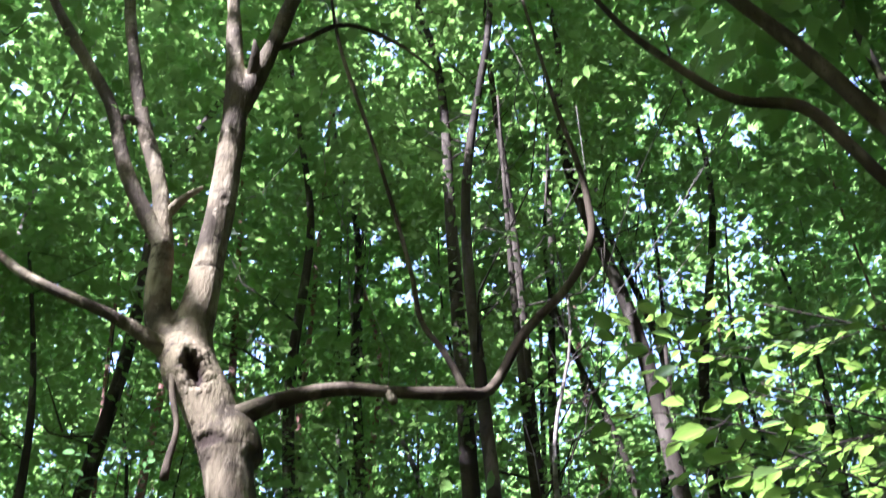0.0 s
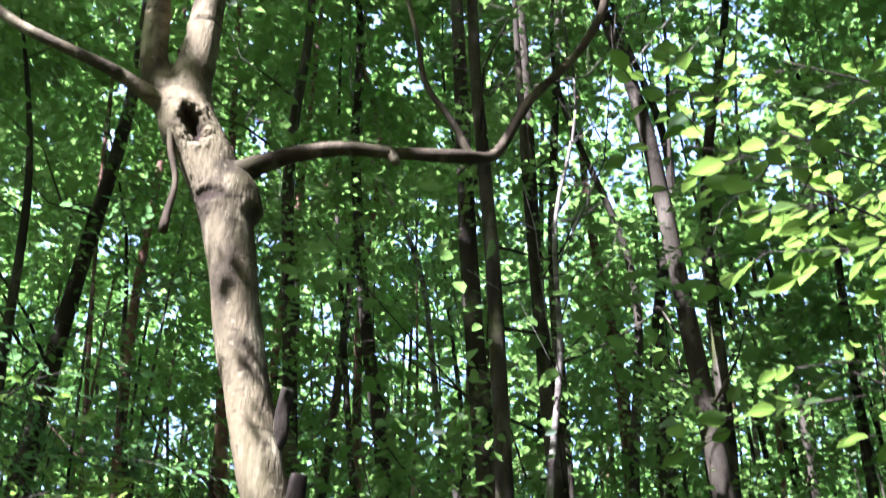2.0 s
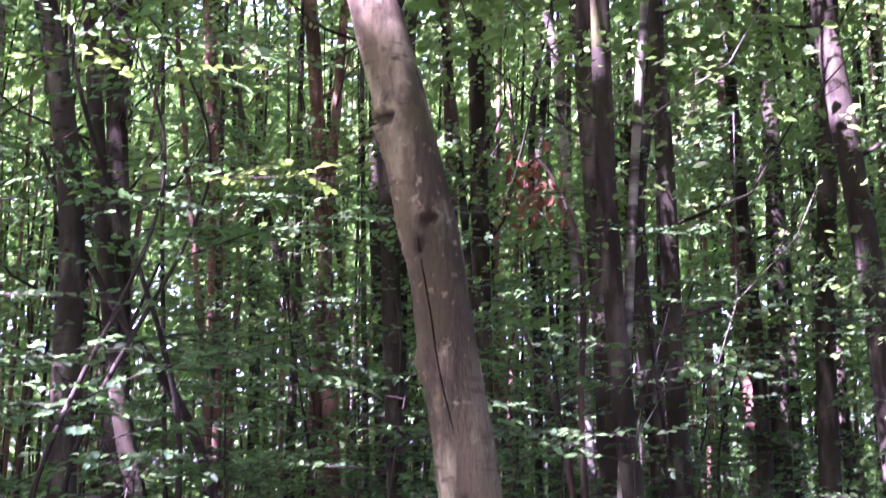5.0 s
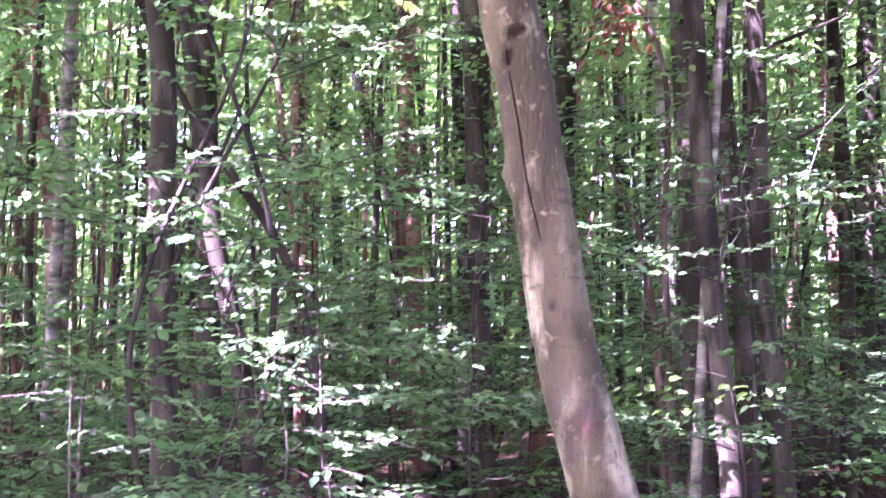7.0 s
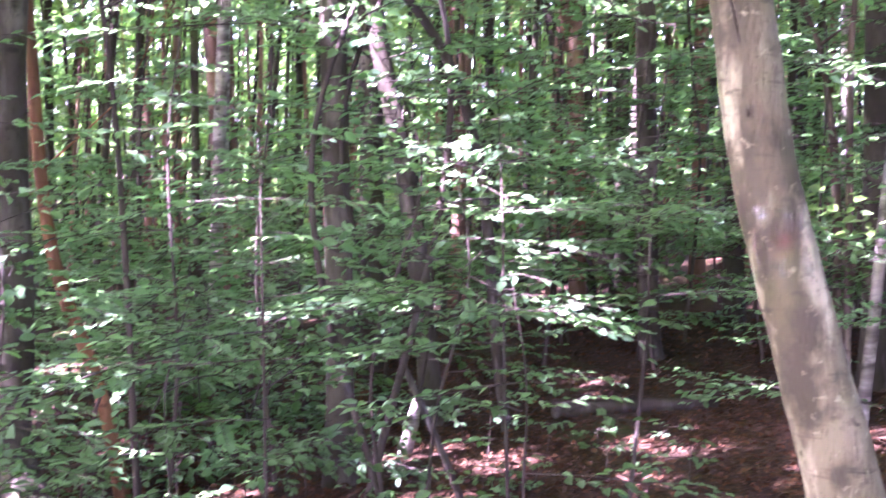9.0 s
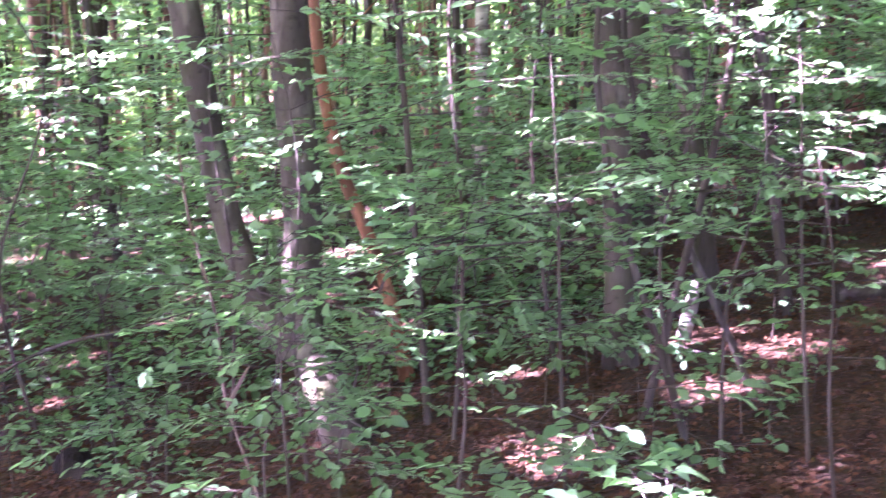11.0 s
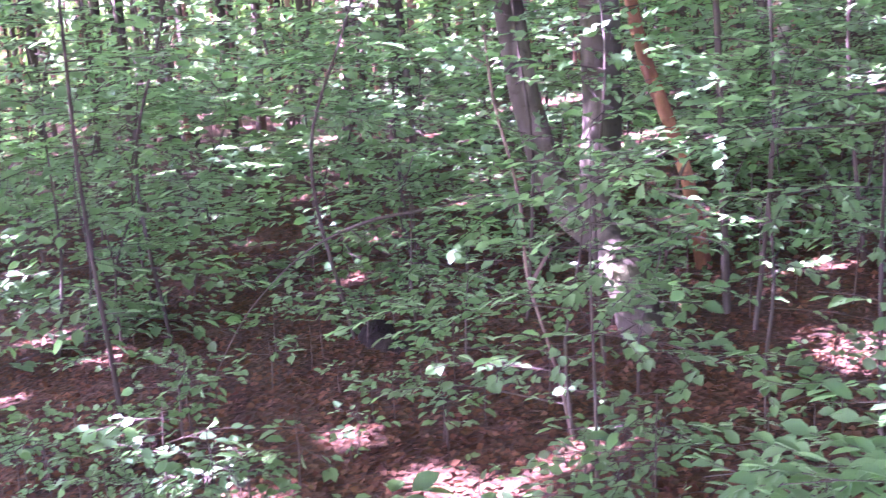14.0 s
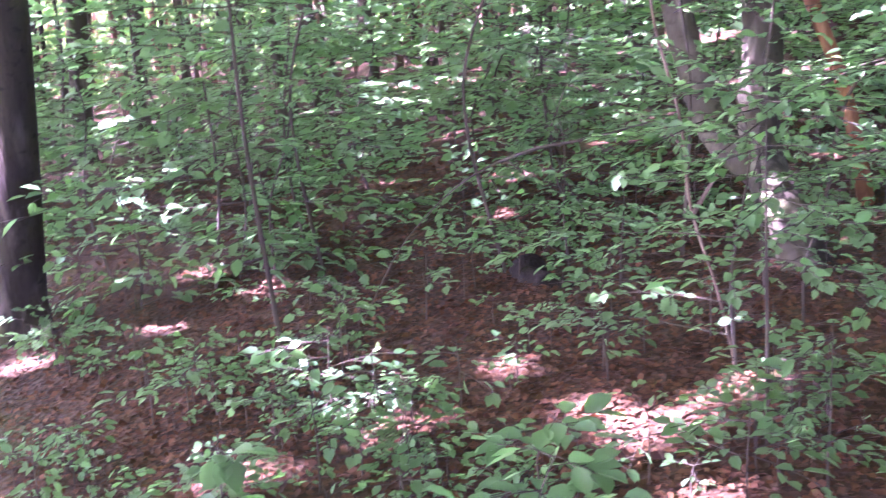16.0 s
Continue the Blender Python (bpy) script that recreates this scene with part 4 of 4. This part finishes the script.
    # hanging strip of torn bark
    part("bark_strip", mesh_of("bark_strip", *limb([(-0.36, Y - 0.08, 5.58, 0.012), (-0.335, Y - 0.1, 5.40, 0.016), (-0.29, Y - 0.1, 5.22, 0.014), (-0.305, Y - 0.1, 5.05, 0.018), (-0.31, Y - 0.1, 4.97, 0.02)], 6, 0.03, 0.5), DARK_LIMB_BARK), home, "torn strip of bark hanging down")
    # crack down the stem
    crack = limb([(0.375, Y - 0.088, 3.05, 0.002), (0.40, Y - 0.092, 2.85, 0.0035), (0.44, Y - 0.096, 2.62, 0.0035), (0.465, Y - 0.100, 2.45, 0.003), (0.51, Y - 0.104, 2.25, 0.003), (0.58, Y - 0.108, 2.0, 0.0015)], 5, 0.03, 0.5)
    part("crack", mesh_of("crack", *crack, HOLLOW), home, "long dark crack in the bark")
    # an old painted trail mark, nearly worn away: white, red, white
    def stripe(z, h, mat, label):
        cx = 0.73 - 0.255 * (z - 1.36)
        rows, verts, faces, n = 3, [], [], 15
        for j in range(rows):
            for i in range(n):
                w = radians(-140 + 90 * i / (n - 1))
                zz = z + h * (j / (rows - 1) - 0.5) + 0.006 * math.sin(i * 1.7 + z * 9)
                verts.append((cx - 0.255 * (zz - z) + 0.126 * math.cos(w) - x0, 0.126 * math.sin(w), zz - z0))
        faces = [(j * n + i, j * n + i + 1, (j + 1) * n + i + 1, (j + 1) * n + i) for j in range(rows - 1) for i in range(n - 1)]
        part("trail_mark", mesh_of("trail_mark", verts, faces, mat), home, label).visible_shadow = True

    stripe(1.635, 0.07, MARK_WHITE, "worn white paint stripe on the bark")
    stripe(1.555, 0.07, MARK_RED, "worn red paint stripe on the bark")
    stripe(1.480, 0.07, MARK_WHITE, "worn white paint stripe on the bark")
    part("crown", crown_for(CROWNS_TOP[1], x0 - 1.4, MAIN_Y + 0.6, z0, 0.95, 1.0, 812), home).location = (-1.4, 0.6, 0)
    tagged(home, "sunlit leaning beech with a forked trunk and rotten hole", "tree")


main_tree()


def leafy_limb(home, start, end, count, reach, seed):
    """A thin side branch of a tree with leafy sprays along its outer half."""
    r = np.random.default_rng(seed)
    a, b, o = np.array(start), np.array(end), np.array(home.location)
    parts = []
    for i in range(count):
        u = 0.45 + 0.55 * (i + 1) / count
        yaw = math.atan2(b[1] - a[1], b[0] - a[0]) + (0.9 if i % 2 else -0.9) * (1.15 - u) + r.normal(0, 0.25)
        parts.append(spray(a + (b - a) * u - o + (0, 0, r.normal(0, 0.06)), yaw, reach * r.uniform(0.6, 1.1), r.uniform(-0.25, 0.2), 0.07, 0.055, seed * 50 + i, 0.45))
    (at, tip, nor, size), twigs = gathered(parts)
    mid = (a + b) / 2 + (0, 0, 0.12)
    wood = [tube([(*(a - o), 0.014), (*(mid - o), 0.008), (*(b - o), 0.003)], 6, 0.1, 0.1)] + [tube(t, 3, 0.6, least=1) for t in twigs]
    br = part("branch", mesh_of("branch", *joined(wood), TWIG), home)
    part("foliage", leaf_mesh("foliage", at, tip, nor, size, LEAF_YOUNG), br)


# the neighbour whose limbs reach in overhead
def overhead_tree():
    home = new("tree")
    x0, y0 = 4.3, 3.2
    z0 = ground_z(x0, y0)
    home.location = (x0, y0, z0)
    o = np.array((x0, y0, z0, 0))
    t = lambda pts, seg: tube([np.array(p) - o for p in pts], seg, 0.06, 0.1, 2.0)
    part("trunk", mesh_of("trunk", *tube([(0, 0, -0.1, 0.17), (-0.1, 0, 2.5, 0.14), (-0.3, 0, 5, 0.12), (0, 0, 12, 0.04)], 14, 0.2, 0.1, 1.0, 0.5), GREY_BARK), home)
    part("limb", mesh_of("limb", *t([(4.05, 3.2, 4.6, 0.10), (3.3, 3.5, 5.7, 0.055), (2.87, 3.6, 6.39, 0.043), (2.71, 3.6, 6.70, 0.042), (2.57, 3.6, 6.95, 0.040), (2.31, 3.6, 7.35, 0.034), (1.8, 3.7, 8.6, 0.02)], 14), DARK_LIMB_BARK), home)
    part("limb", mesh_of("limb", *t([(4.1, 3.2, 3.9, 0.06), (3.2, 3.2, 5.0, 0.030), (2.55, 3.2, 5.63, 0.026), (2.45, 3.2, 5.83, 0.026), (2.31, 3.2, 6.05, 0.027), (2.04, 3.2, 6.09, 0.020), (1.83, 3.2, 6.29, 0.019), (1.68, 3.2, 6.47, 0.016), (1.45, 3.2, 6.9, 0.012)], 14), DARK_LIMB_BARK), home)
    part("crown", crown_for(CROWNS_TOP[1], x0, y0, z0, 0.9, 0.9, 813), home)
    leafy_limb(home, (4.2, 3.2, 3.0), (1.55, 2.25, 3.80), 13, 0.5, 71)
    leafy_limb(home, (4.2, 3.1, 4.0), (1.95, 3.20, 5.00), 12, 0.6, 72)
    leafy_limb(home, (4.2, 3.2, 2.6), (1.82, 2.80, 3.62), 9, 0.5, 73)
    leafy_limb(home, (4.2, 3.3, 3.6), (1.70, 2.70, 4.30), 13, 0.5, 75)
    tagged(home, "grey beech reaching bare limbs across the canopy", "tree", group="trees of the wood")


overhead_tree()


# ---------------------------------------------------------------- saplings and bushes
def sapling(height, sprays, reach, seed, leaf=0.048, low=0.12, place=None, gap_step=0.033, fine=2, label="young beech with flat layers of green leaves", mat=None, cut=1.2):
    """A young beech: thin stem, side twigs held level, leaves in flat layers. With a place, the canopy's holes are kept clear."""
    r = np.random.default_rng(seed)
    home = new("sapling")
    bend = r.normal(0, 0.10 * height, 4)
    stem = [(0, 0, -0.08, 0.004 + height * 0.0030), (bend[0] * 0.4, bend[1] * 0.4, height * 0.35, 0.004 + height * 0.0018), (bend[2] * 0.4, bend[3] * 0.4, height * 0.7, 0.003 + height * 0.0008), (bend[0], bend[1], height, 0.0012)]
    pts = curve_points(stem, 0.1)
    parts = []
    for i in range(sprays):
        u = low + (1 - low) * (i + r.random()) / sprays
        p = pts[min(len(pts) - 1, int(u * len(pts)))]
        ln = reach * (1.1 - 0.5 * u) * r.uniform(0.6, 1.25)
        parts.append(spray(p[:3], i * 2.4 + r.normal(0, 0.4), ln, r.uniform(-0.05, 0.35), leaf, gap_step, seed * 100 + i))
    (at, tip, nor, size), twigs = gathered(parts)
    if place is not None:
        home.location = (place[0], place[1], ground_z(*place))
        keep = ~open_sky(at + np.array(home.location), 0.0, 9.0 if height < cut else -9.0, 0.5)
        at, tip, nor, size = at[keep], tip[keep], nor[keep], size[keep]
        # twigs that would stand bare in a hole are left out
        if height < cut:
            twigs = [t for t in twigs if open_sky(np.array([q[:3] for q in curve_points(t, 0.05)]) + np.array(home.location), 0.0, 9.0, 0.4).mean() < 0.12]
    part("stem", mesh_of("stem", *joined([tube(stem, 7, 0.12, 0.1)] + [tube(t, 3, 0.6, least=1) for t in twigs]), TWIG), home)
    part("foliage", leaf_mesh("foliage", at, tip, nor, size, mat or LEAF, fine=fine), home)
    return tagged(home, label, "sapling", group="saplings under the trees")


# those close to the camera, each grown for its own place
sapling(2.3, 22, 1.15, 101, low=0.4, fine=1, place=(-0.75, 4.95))
sapling(2.2, 20, 1.1, 102, low=0.42, fine=1, place=(0.15, 5.2))
sapling(2.6, 22, 1.2, 103, low=0.3, fine=1, place=(-1.75, 4.9))
sapling(2.4, 20, 1.1, 104, fine=1, place=(1.35, 5.6))
sapling(1.75, 14, 1.0, 105, low=0.45, place=(-0.55, 4.6))
sapling(1.25, 11, 0.9, 106, low=0.35, place=(-1.45, 4.2))
sapling(1.1, 13, 0.8, 107, 0.048, place=(-1.95, 3.75), gap_step=0.034)
sapling(0.85, 12, 0.75, 108, 0.050, place=(-0.75, 3.05), gap_step=0.034)
sapling(0.66, 24, 0.74, 109, 0.054, low=0.55, place=(-0.36, 2.57), gap_step=0.015)
sapling(0.6, 8, 0.5, 110, 0.050, place=(-2.85, 4.35), gap_step=0.037)
sapling(0.9, 12, 0.8, 111, 0.050, place=(-3.3, 4.6), gap_step=0.037)
sapling(3.2, 18, 1.0, 112, fine=1, place=(-1.6, 5.9))
sapling(5.6, 26, 1.1, 113, fine=1, place=(-1.0, 5.2), low=0.4)
sapling(1.2, 11, 0.8, 114, low=0.5, place=(-0.1, 4.2))
sapling(1.9, 18, 0.9, 116, 0.050, low=0.3, place=(-2.15, 4.35), cut=3)
sapling(2.3, 18, 0.9, 117, 0.050, low=0.45, place=(-2.85, 4.85), cut=3)
sapling(2.0, 15, 0.8, 115, 0.050, place=(-5.2, 4.6), gap_step=0.037)

sapling(5.2, 26, 1.3, 124, low=0.45, fine=1, place=(-1.95, 5.1))
sapling(4.8, 24, 1.2, 125, low=0.5, fine=1, place=(-0.6, 5.7))
sapling(0.8, 13, 0.6, 126, low=0.3, place=(-1.9, 4.15))
sapling(4.6, 13, 1.05, 127, 0.056, low=0.6, place=(-0.75, 5.0), mat=LEAF_YOUNG, label="tall young beech with sparse sunlit layers of leaves")
sapling(1.75, 17, 1.0, 118, low=0.4, place=(-0.95, 4.0))
sapling(2.0, 17, 1.1, 119, low=0.45, place=(-0.25, 4.75))
sapling(1.15, 15, 0.75, 120, 0.05, low=0.5, place=(-1.55, 3.2))
sapling(2.9, 16, 0.8, 121, low=0.5, place=(-3.9, 3.3))
sapling(2.6, 15, 0.9, 122, low=0.4, place=(-3.6, 4.5))
sapling(2.7, 15, 0.9, 123, low=0.4, place=(-4.6, 4.2))

SAPLINGS = [sapling(2.4, 21, 1.1, 11, fine=1), sapling(3.2, 24, 1.15, 12, fine=1), sapling(1.5, 17, 0.85, 13, 0.072, fine=1, gap_step=0.05), sapling(1.0, 12, 0.65, 14, 0.068, fine=1, gap_step=0.05), sapling(4.2, 26, 1.15, 15, fine=1)]
SAPLINGS_FAR = [sapling(2.6, 17, 1.1, 21, 0.10, fine=False, gap_step=0.07), sapling(4.2, 24, 1.2, 22, 0.10, fine=False, gap_step=0.07)]
HOMES = ((-3.6, 7.4), (-5.4, 8.2), (-6.4, 5.2), (-4.4, 6.0), (2.6, 9.4), (-7.5, 10.5), (-2.5, 12.0))
for ob, (hx, hy) in zip(SAPLINGS + SAPLINGS_FAR, HOMES):
    ob.location = (hx, hy, ground_z(hx, hy))


def bushes(count, az0, az1, near, far, kinds, seed):
    r = np.random.default_rng(seed)
    for _ in range(count):
        a, d = radians(r.uniform(az0, az1)), r.uniform(near, far)
        x, y = 0.3 - d * math.sin(a), 0.1 + d * math.cos(a)
        k = r.uniform(0.8, 1.25)
        ob = copy_thing((SAPLINGS + SAPLINGS_FAR)[int(r.choice(kinds))], pose(x, y, ground_z(x, y), 0, 0, r.uniform(0, 360)))
        ob.scale = (k, k, k)


bushes(20, -24, 16, 7.0, 11, (0, 1, 1, 4), 31)
bushes(40, 16, 64, 6.6, 10, (2, 2, 3), 32)
bushes(44, -26, 66, 10, 19, (5, 6, 6), 33)
bushes(5, 24, 60, 5.4, 6.6, (3, 3, 2), 34)
bushes(16, 40, 68, 9, 15, (5, 5, 6), 35)


# ---------------------------------------------------------------- forest floor
def fallen_leaves():
    """Dry beech leaves lying over one another."""
    r = np.random.default_rng(51)
    n = 80000
    a, d = r.uniform(radians(-24), radians(66), n), 2.0 + 9.0 * r.random(n) ** 1.4
    x, y = 0.3 - d * np.sin(a), 0.1 + d * np.cos(a)
    z = np.array([ground_z(u, v) for u, v in zip(x, y)]) + r.uniform(0.002, 0.022, n)
    w = r.uniform(0, 2 * math.pi, n)
    tip = np.stack([np.cos(w), np.sin(w), r.normal(0.05, 0.25, n)], 1)
    me = leaf_mesh("fallen_leaves", np.stack([x, y, z], 1), tip, np.array((0, 0, 1.0)) + r.normal(0, 0.4, (n, 3)), r.uniform(0.022, 0.046, n), LITTER, fine=0, wide=0.66)
    tagged(new("fallen_leaves", me), "dry brown beech leaves strewn over the forest floor", "leaves", kind="stuff")


fallen_leaves()


def seedling(sprays, height, leaf, seed):
    """A low beech seedling: a thin stem that carries a few small flat sprays of leaves."""
    r = np.random.default_rng(seed)
    home = new("seedling")
    tops = [spray((0, 0, height * r.uniform(0.55, 1.0)), i * 2.4 + r.normal(0, 0.4), r.uniform(0.7, 1.3) * height * 0.62, r.uniform(-0.1, 0.35), leaf, leaf * 0.7, seed * 40 + i, 0.4) for i in range(sprays)]
    (at, tip, nor, size), twigs = gathered(tops)
    wood = [tube([(0, 0, -0.03, 0.004), (0.01, 0, height * 0.5, 0.003), (0, 0, height, 0.0015)], 5, 0.05)] + [tube(t, 3, 0.6, least=1) for t in twigs]
    part("stem", mesh_of("stem", *joined(wood), TWIG), home)
    part("foliage", leaf_mesh("foliage", at, tip, nor, size, LEAF, fine=1), home)
    return tagged(home, "green beech seedling growing out of the litter", "seedling", group="seedlings on the forest floor")


SEEDLINGS = [seedling(3, 0.22, 0.050, 1), seedling(4, 0.30, 0.052, 2), seedling(5, 0.38, 0.052, 3), seedling(3, 0.15, 0.044, 4)]
for ob, hx, hy in zip(SEEDLINGS, (-2.2, -2.6, -3.3, -2.9), (2.3, 3.0, 3.1, 2.7)):
    ob.location = (hx, hy, ground_z(hx, hy))


def seedlings():
    r = np.random.default_rng(61)
    # a patch of them in the sun at the foot of the shoots
    for i, (x, y) in enumerate(((-2.75, 2.62), (-2.58, 2.50), (-2.42, 2.56), (-2.50, 2.70), (-2.08, 2.74), (-1.90, 2.72), (-1.76, 2.88), (-1.60, 2.86), (-1.42, 3.02))):
        copy_thing(SEEDLINGS[i % 4], pose(x, y, ground_z(x, y), 0, 0, i * 77)).scale = (0.8, 0.8, 0.7)
    for i in range(390):
        a, d = (radians(r.uniform(-2, 64)), r.uniform(2.9, 7.0)) if i < 240 else (radians(r.uniform(42, 66)), r.uniform(2.7, 4.8))
        x, y = 0.3 - d * math.sin(a), 0.1 + d * math.cos(a)
        if open_sky(np.array([(x, y, ground_z(x, y) + 0.22)]), 1.0)[0]:
            continue
        k = r.uniform(0.6, 1.15) if i < 240 else r.uniform(0.45, 0.8)
        ob = copy_thing(SEEDLINGS[int(r.integers(4))], pose(x, y, ground_z(x, y), 0, 0, r.uniform(0, 360)))
        ob.scale = (k, k, k)


seedlings()


# ---------------------------------------------------------------- dead wood
def dead_thing(name, label, category, mat, *pieces):
    """Dead wood: the first run of points (x, y, z, radius) is the stem, the rest its forks."""
    home = new(name)
    o = np.array((*pieces[0][0][:3], 0))
    home.location = o[:3]
    for k, pts in enumerate(pieces):
        part("stem" if k == 0 else "fork", mesh_of("wood", *tube([np.array(p) - o for p in pts], 8, 0.04, 0.25, k * 3.1), mat), home)
    return tagged(home, label, category)


dead_thing("dead_sapling", "thin dead leaning sapling with bare forked twigs", "dead tree", DEAD_WOOD,
           [(-1.93, 3.72, -0.04, 0.008), (-2.04, 3.76, 0.26, 0.006), (-2.21, 3.87, 0.52, 0.007), (-2.33, 4.01, 0.77, 0.0075), (-2.57, 4.20, 1.16, 0.007), (-2.67, 4.30, 1.40, 0.004)],
           [(-2.19, 3.86, 0.50, 0.010), (-2.15, 3.88, 0.58, 0.008), (-2.12, 3.90, 0.64, 0.005)],
           [(-2.60, 4.24, 1.24, 0.006), (-2.68, 4.22, 1.29, 0.004)],
           [(-2.30, 3.98, 0.70, 0.006), (-2.38, 3.97, 0.78, 0.003)])
dead_thing("broken_stump", "short pale broken birch stump in the litter", "stump", BIRCH_BARK,
           [(-1.13, 6.55, 0.15, 0.050), (-1.09, 6.52, 0.30, 0.042), (-1.05, 6.48, 0.45, 0.038), (-1.03, 6.46, 0.56, 0.018)])
dead_thing("fallen_branch", "dead branch caught in the bushes", "branch", TWIG,
           [(-3.75, 3.6, -0.20, 0.003), (-3.45, 3.7, 0.30, 0.003), (-3.17, 3.82, 0.56, 0.005), (-3.0, 3.98, 0.64, 0.008), (-2.84, 4.11, 0.67, 0.006), (-2.6, 4.25, 0.74, 0.003)],
           [(-3.08, 3.90, 0.60, 0.005), (-2.98, 3.85, 0.58, 0.003)])
dead_thing("fallen_branch", "dark dead limb leaning between the trunks", "branch", TWIG,
           [(-0.62, 7.0, 0.30, 0.035), (-1.075, 7.0, 2.516, 0.03), (-1.367, 7.0, 2.91, 0.026), (-1.683, 7.0, 3.41, 0.022), (-1.95, 7.0, 4.0, 0.012)],
           [(-1.37, 7.0, 2.92, 0.015), (-1.2, 6.95, 3.3, 0.006)])
dead_thing("fallen_branch", "bleached dead limb leaning between the trunks", "branch", DEAD_WOOD,
           [(1.30, 8.1, 0.40, 0.03), (1.18, 8.08, 2.2, 0.024), (1.11, 8.08, 2.58, 0.020), (0.98, 8.05, 2.88, 0.016), (0.85, 8.0, 3.2, 0.008)],
           [(1.11, 8.08, 2.6, 0.012), (1.3, 8.0, 2.75, 0.005)])
dead_thing("fallen_branch", "bleached dead limb leaning between the trunks", "branch", DEAD_WOOD,
           [(1.30, 8.6, 0.45, 0.03), (1.70, 8.5, 2.6, 0.022), (1.95, 8.41, 3.17, 0.018), (2.25, 8.34, 3.27, 0.016), (2.51, 8.3, 3.45, 0.008)],
           [(2.0, 8.4, 3.2, 0.01), (2.1, 8.3, 3.5, 0.004)])
dead_thing("fallen_branch", "thin dead twig over the forest floor", "branch", DEAD_WOOD,
           [(-2.5, 5.5, -0.02, 0.009), (-2.24, 5.6, 0.80, 0.008), (-2.03, 5.69, 0.82, 0.006), (-1.9, 5.75, 0.80, 0.003)])


def lying(x0, y0, x1, y1, r0, r1):
    """Points of a stem that lies along the ground from one place to another, sunk a little into the litter."""
    return [(x0 + (x1 - x0) * u, y0 + (y1 - y0) * u + 0.03 * math.sin(7 * u), ground_z(x0 + (x1 - x0) * u, y0 + (y1 - y0) * u) + (r0 + (r1 - r0) * u) * 0.7, r0 + (r1 - r0) * u) for u in (0, 0.25, 0.5, 0.75, 1)]


dead_thing("fallen_log", "dark fallen log half sunk in the leaf litter", "log", TWIG, lying(-0.40, 7.40, 0.55, 7.62, 0.055, 0.040))


def withered_branch():
    """A broken branch on which the brown leaves still hang."""
    home = new("withered_branch")
    home.location = (0.97, 7.4, 3.81)
    r = np.random.default_rng(77)
    z = ground_z(1.27, 7.43) - 3.81
    part("stem", mesh_of("stem", *joined([tube([(0.3, 0.03, z, 0.026), (0.25, 0.03, -1.5, 0.020), (0.14, 0, 0.0, 0.014), (0.0, 0, 0.22, 0.009), (-0.15, 0, 0.07, 0.005), (-0.19, 0, -0.12, 0.003)], 8, 0.1, 0.2)]), DEAD_WOOD), home)
    n = 90
    at = r.normal(0, 1, (n, 3)) * (0.12, 0.08, 0.12) + (0.0, 0, 0.0)
    tip = r.normal(0, 0.5, (n, 3)) + (0, 0, -0.9)
    part("foliage", leaf_mesh("foliage", at, tip, r.normal(0, 1, (n, 3)), r.uniform(0.05, 0.085, n), LEAF_DEAD), home, "withered reddish-brown leaves")
    tagged(home, "broken branch with withered reddish-brown leaves", "branch")


withered_branch()

# solid stump; the dark of its hollow is put into the colour
dead_thing("rotten_stump", "rotten stump in the litter, painted black for its dark cavity", "stump", CAVITY_BLACK,
           [(-3.52, 4.52, -0.25, 0.12), (-3.50, 4.52, -0.12, 0.10), (-3.47, 4.53, -0.05, 0.07), (-3.46, 4.53, -0.03, 0.03)],
           [(-3.45, 4.46, -0.12, 0.07), (-3.28, 4.42, -0.10, 0.05), (-3.12, 4.42, -0.13, 0.03)])

# large-leaved young shoots close to the camera
sapling(0.18, 2, 0.12, 131, 0.066, 0.6, (-2.33, 3.49), 0.07, label="low shoot with a few large pale leaves")
sapling(0.53, 5, 0.22, 132, 0.075, 0.5, (-1.46, 2.02), 0.08, label="low shoot with a few large pale leaves")
sapling(0.60, 4, 0.22, 133, 0.075, 0.5, (-1.98, 1.60), 0.08, label="low shoot with a few large pale leaves")
sapling(0.45, 6, 0.30, 134, 0.075, 0.4, (-1.75, 2.35), 0.07, label="low shoot with a few large pale leaves")
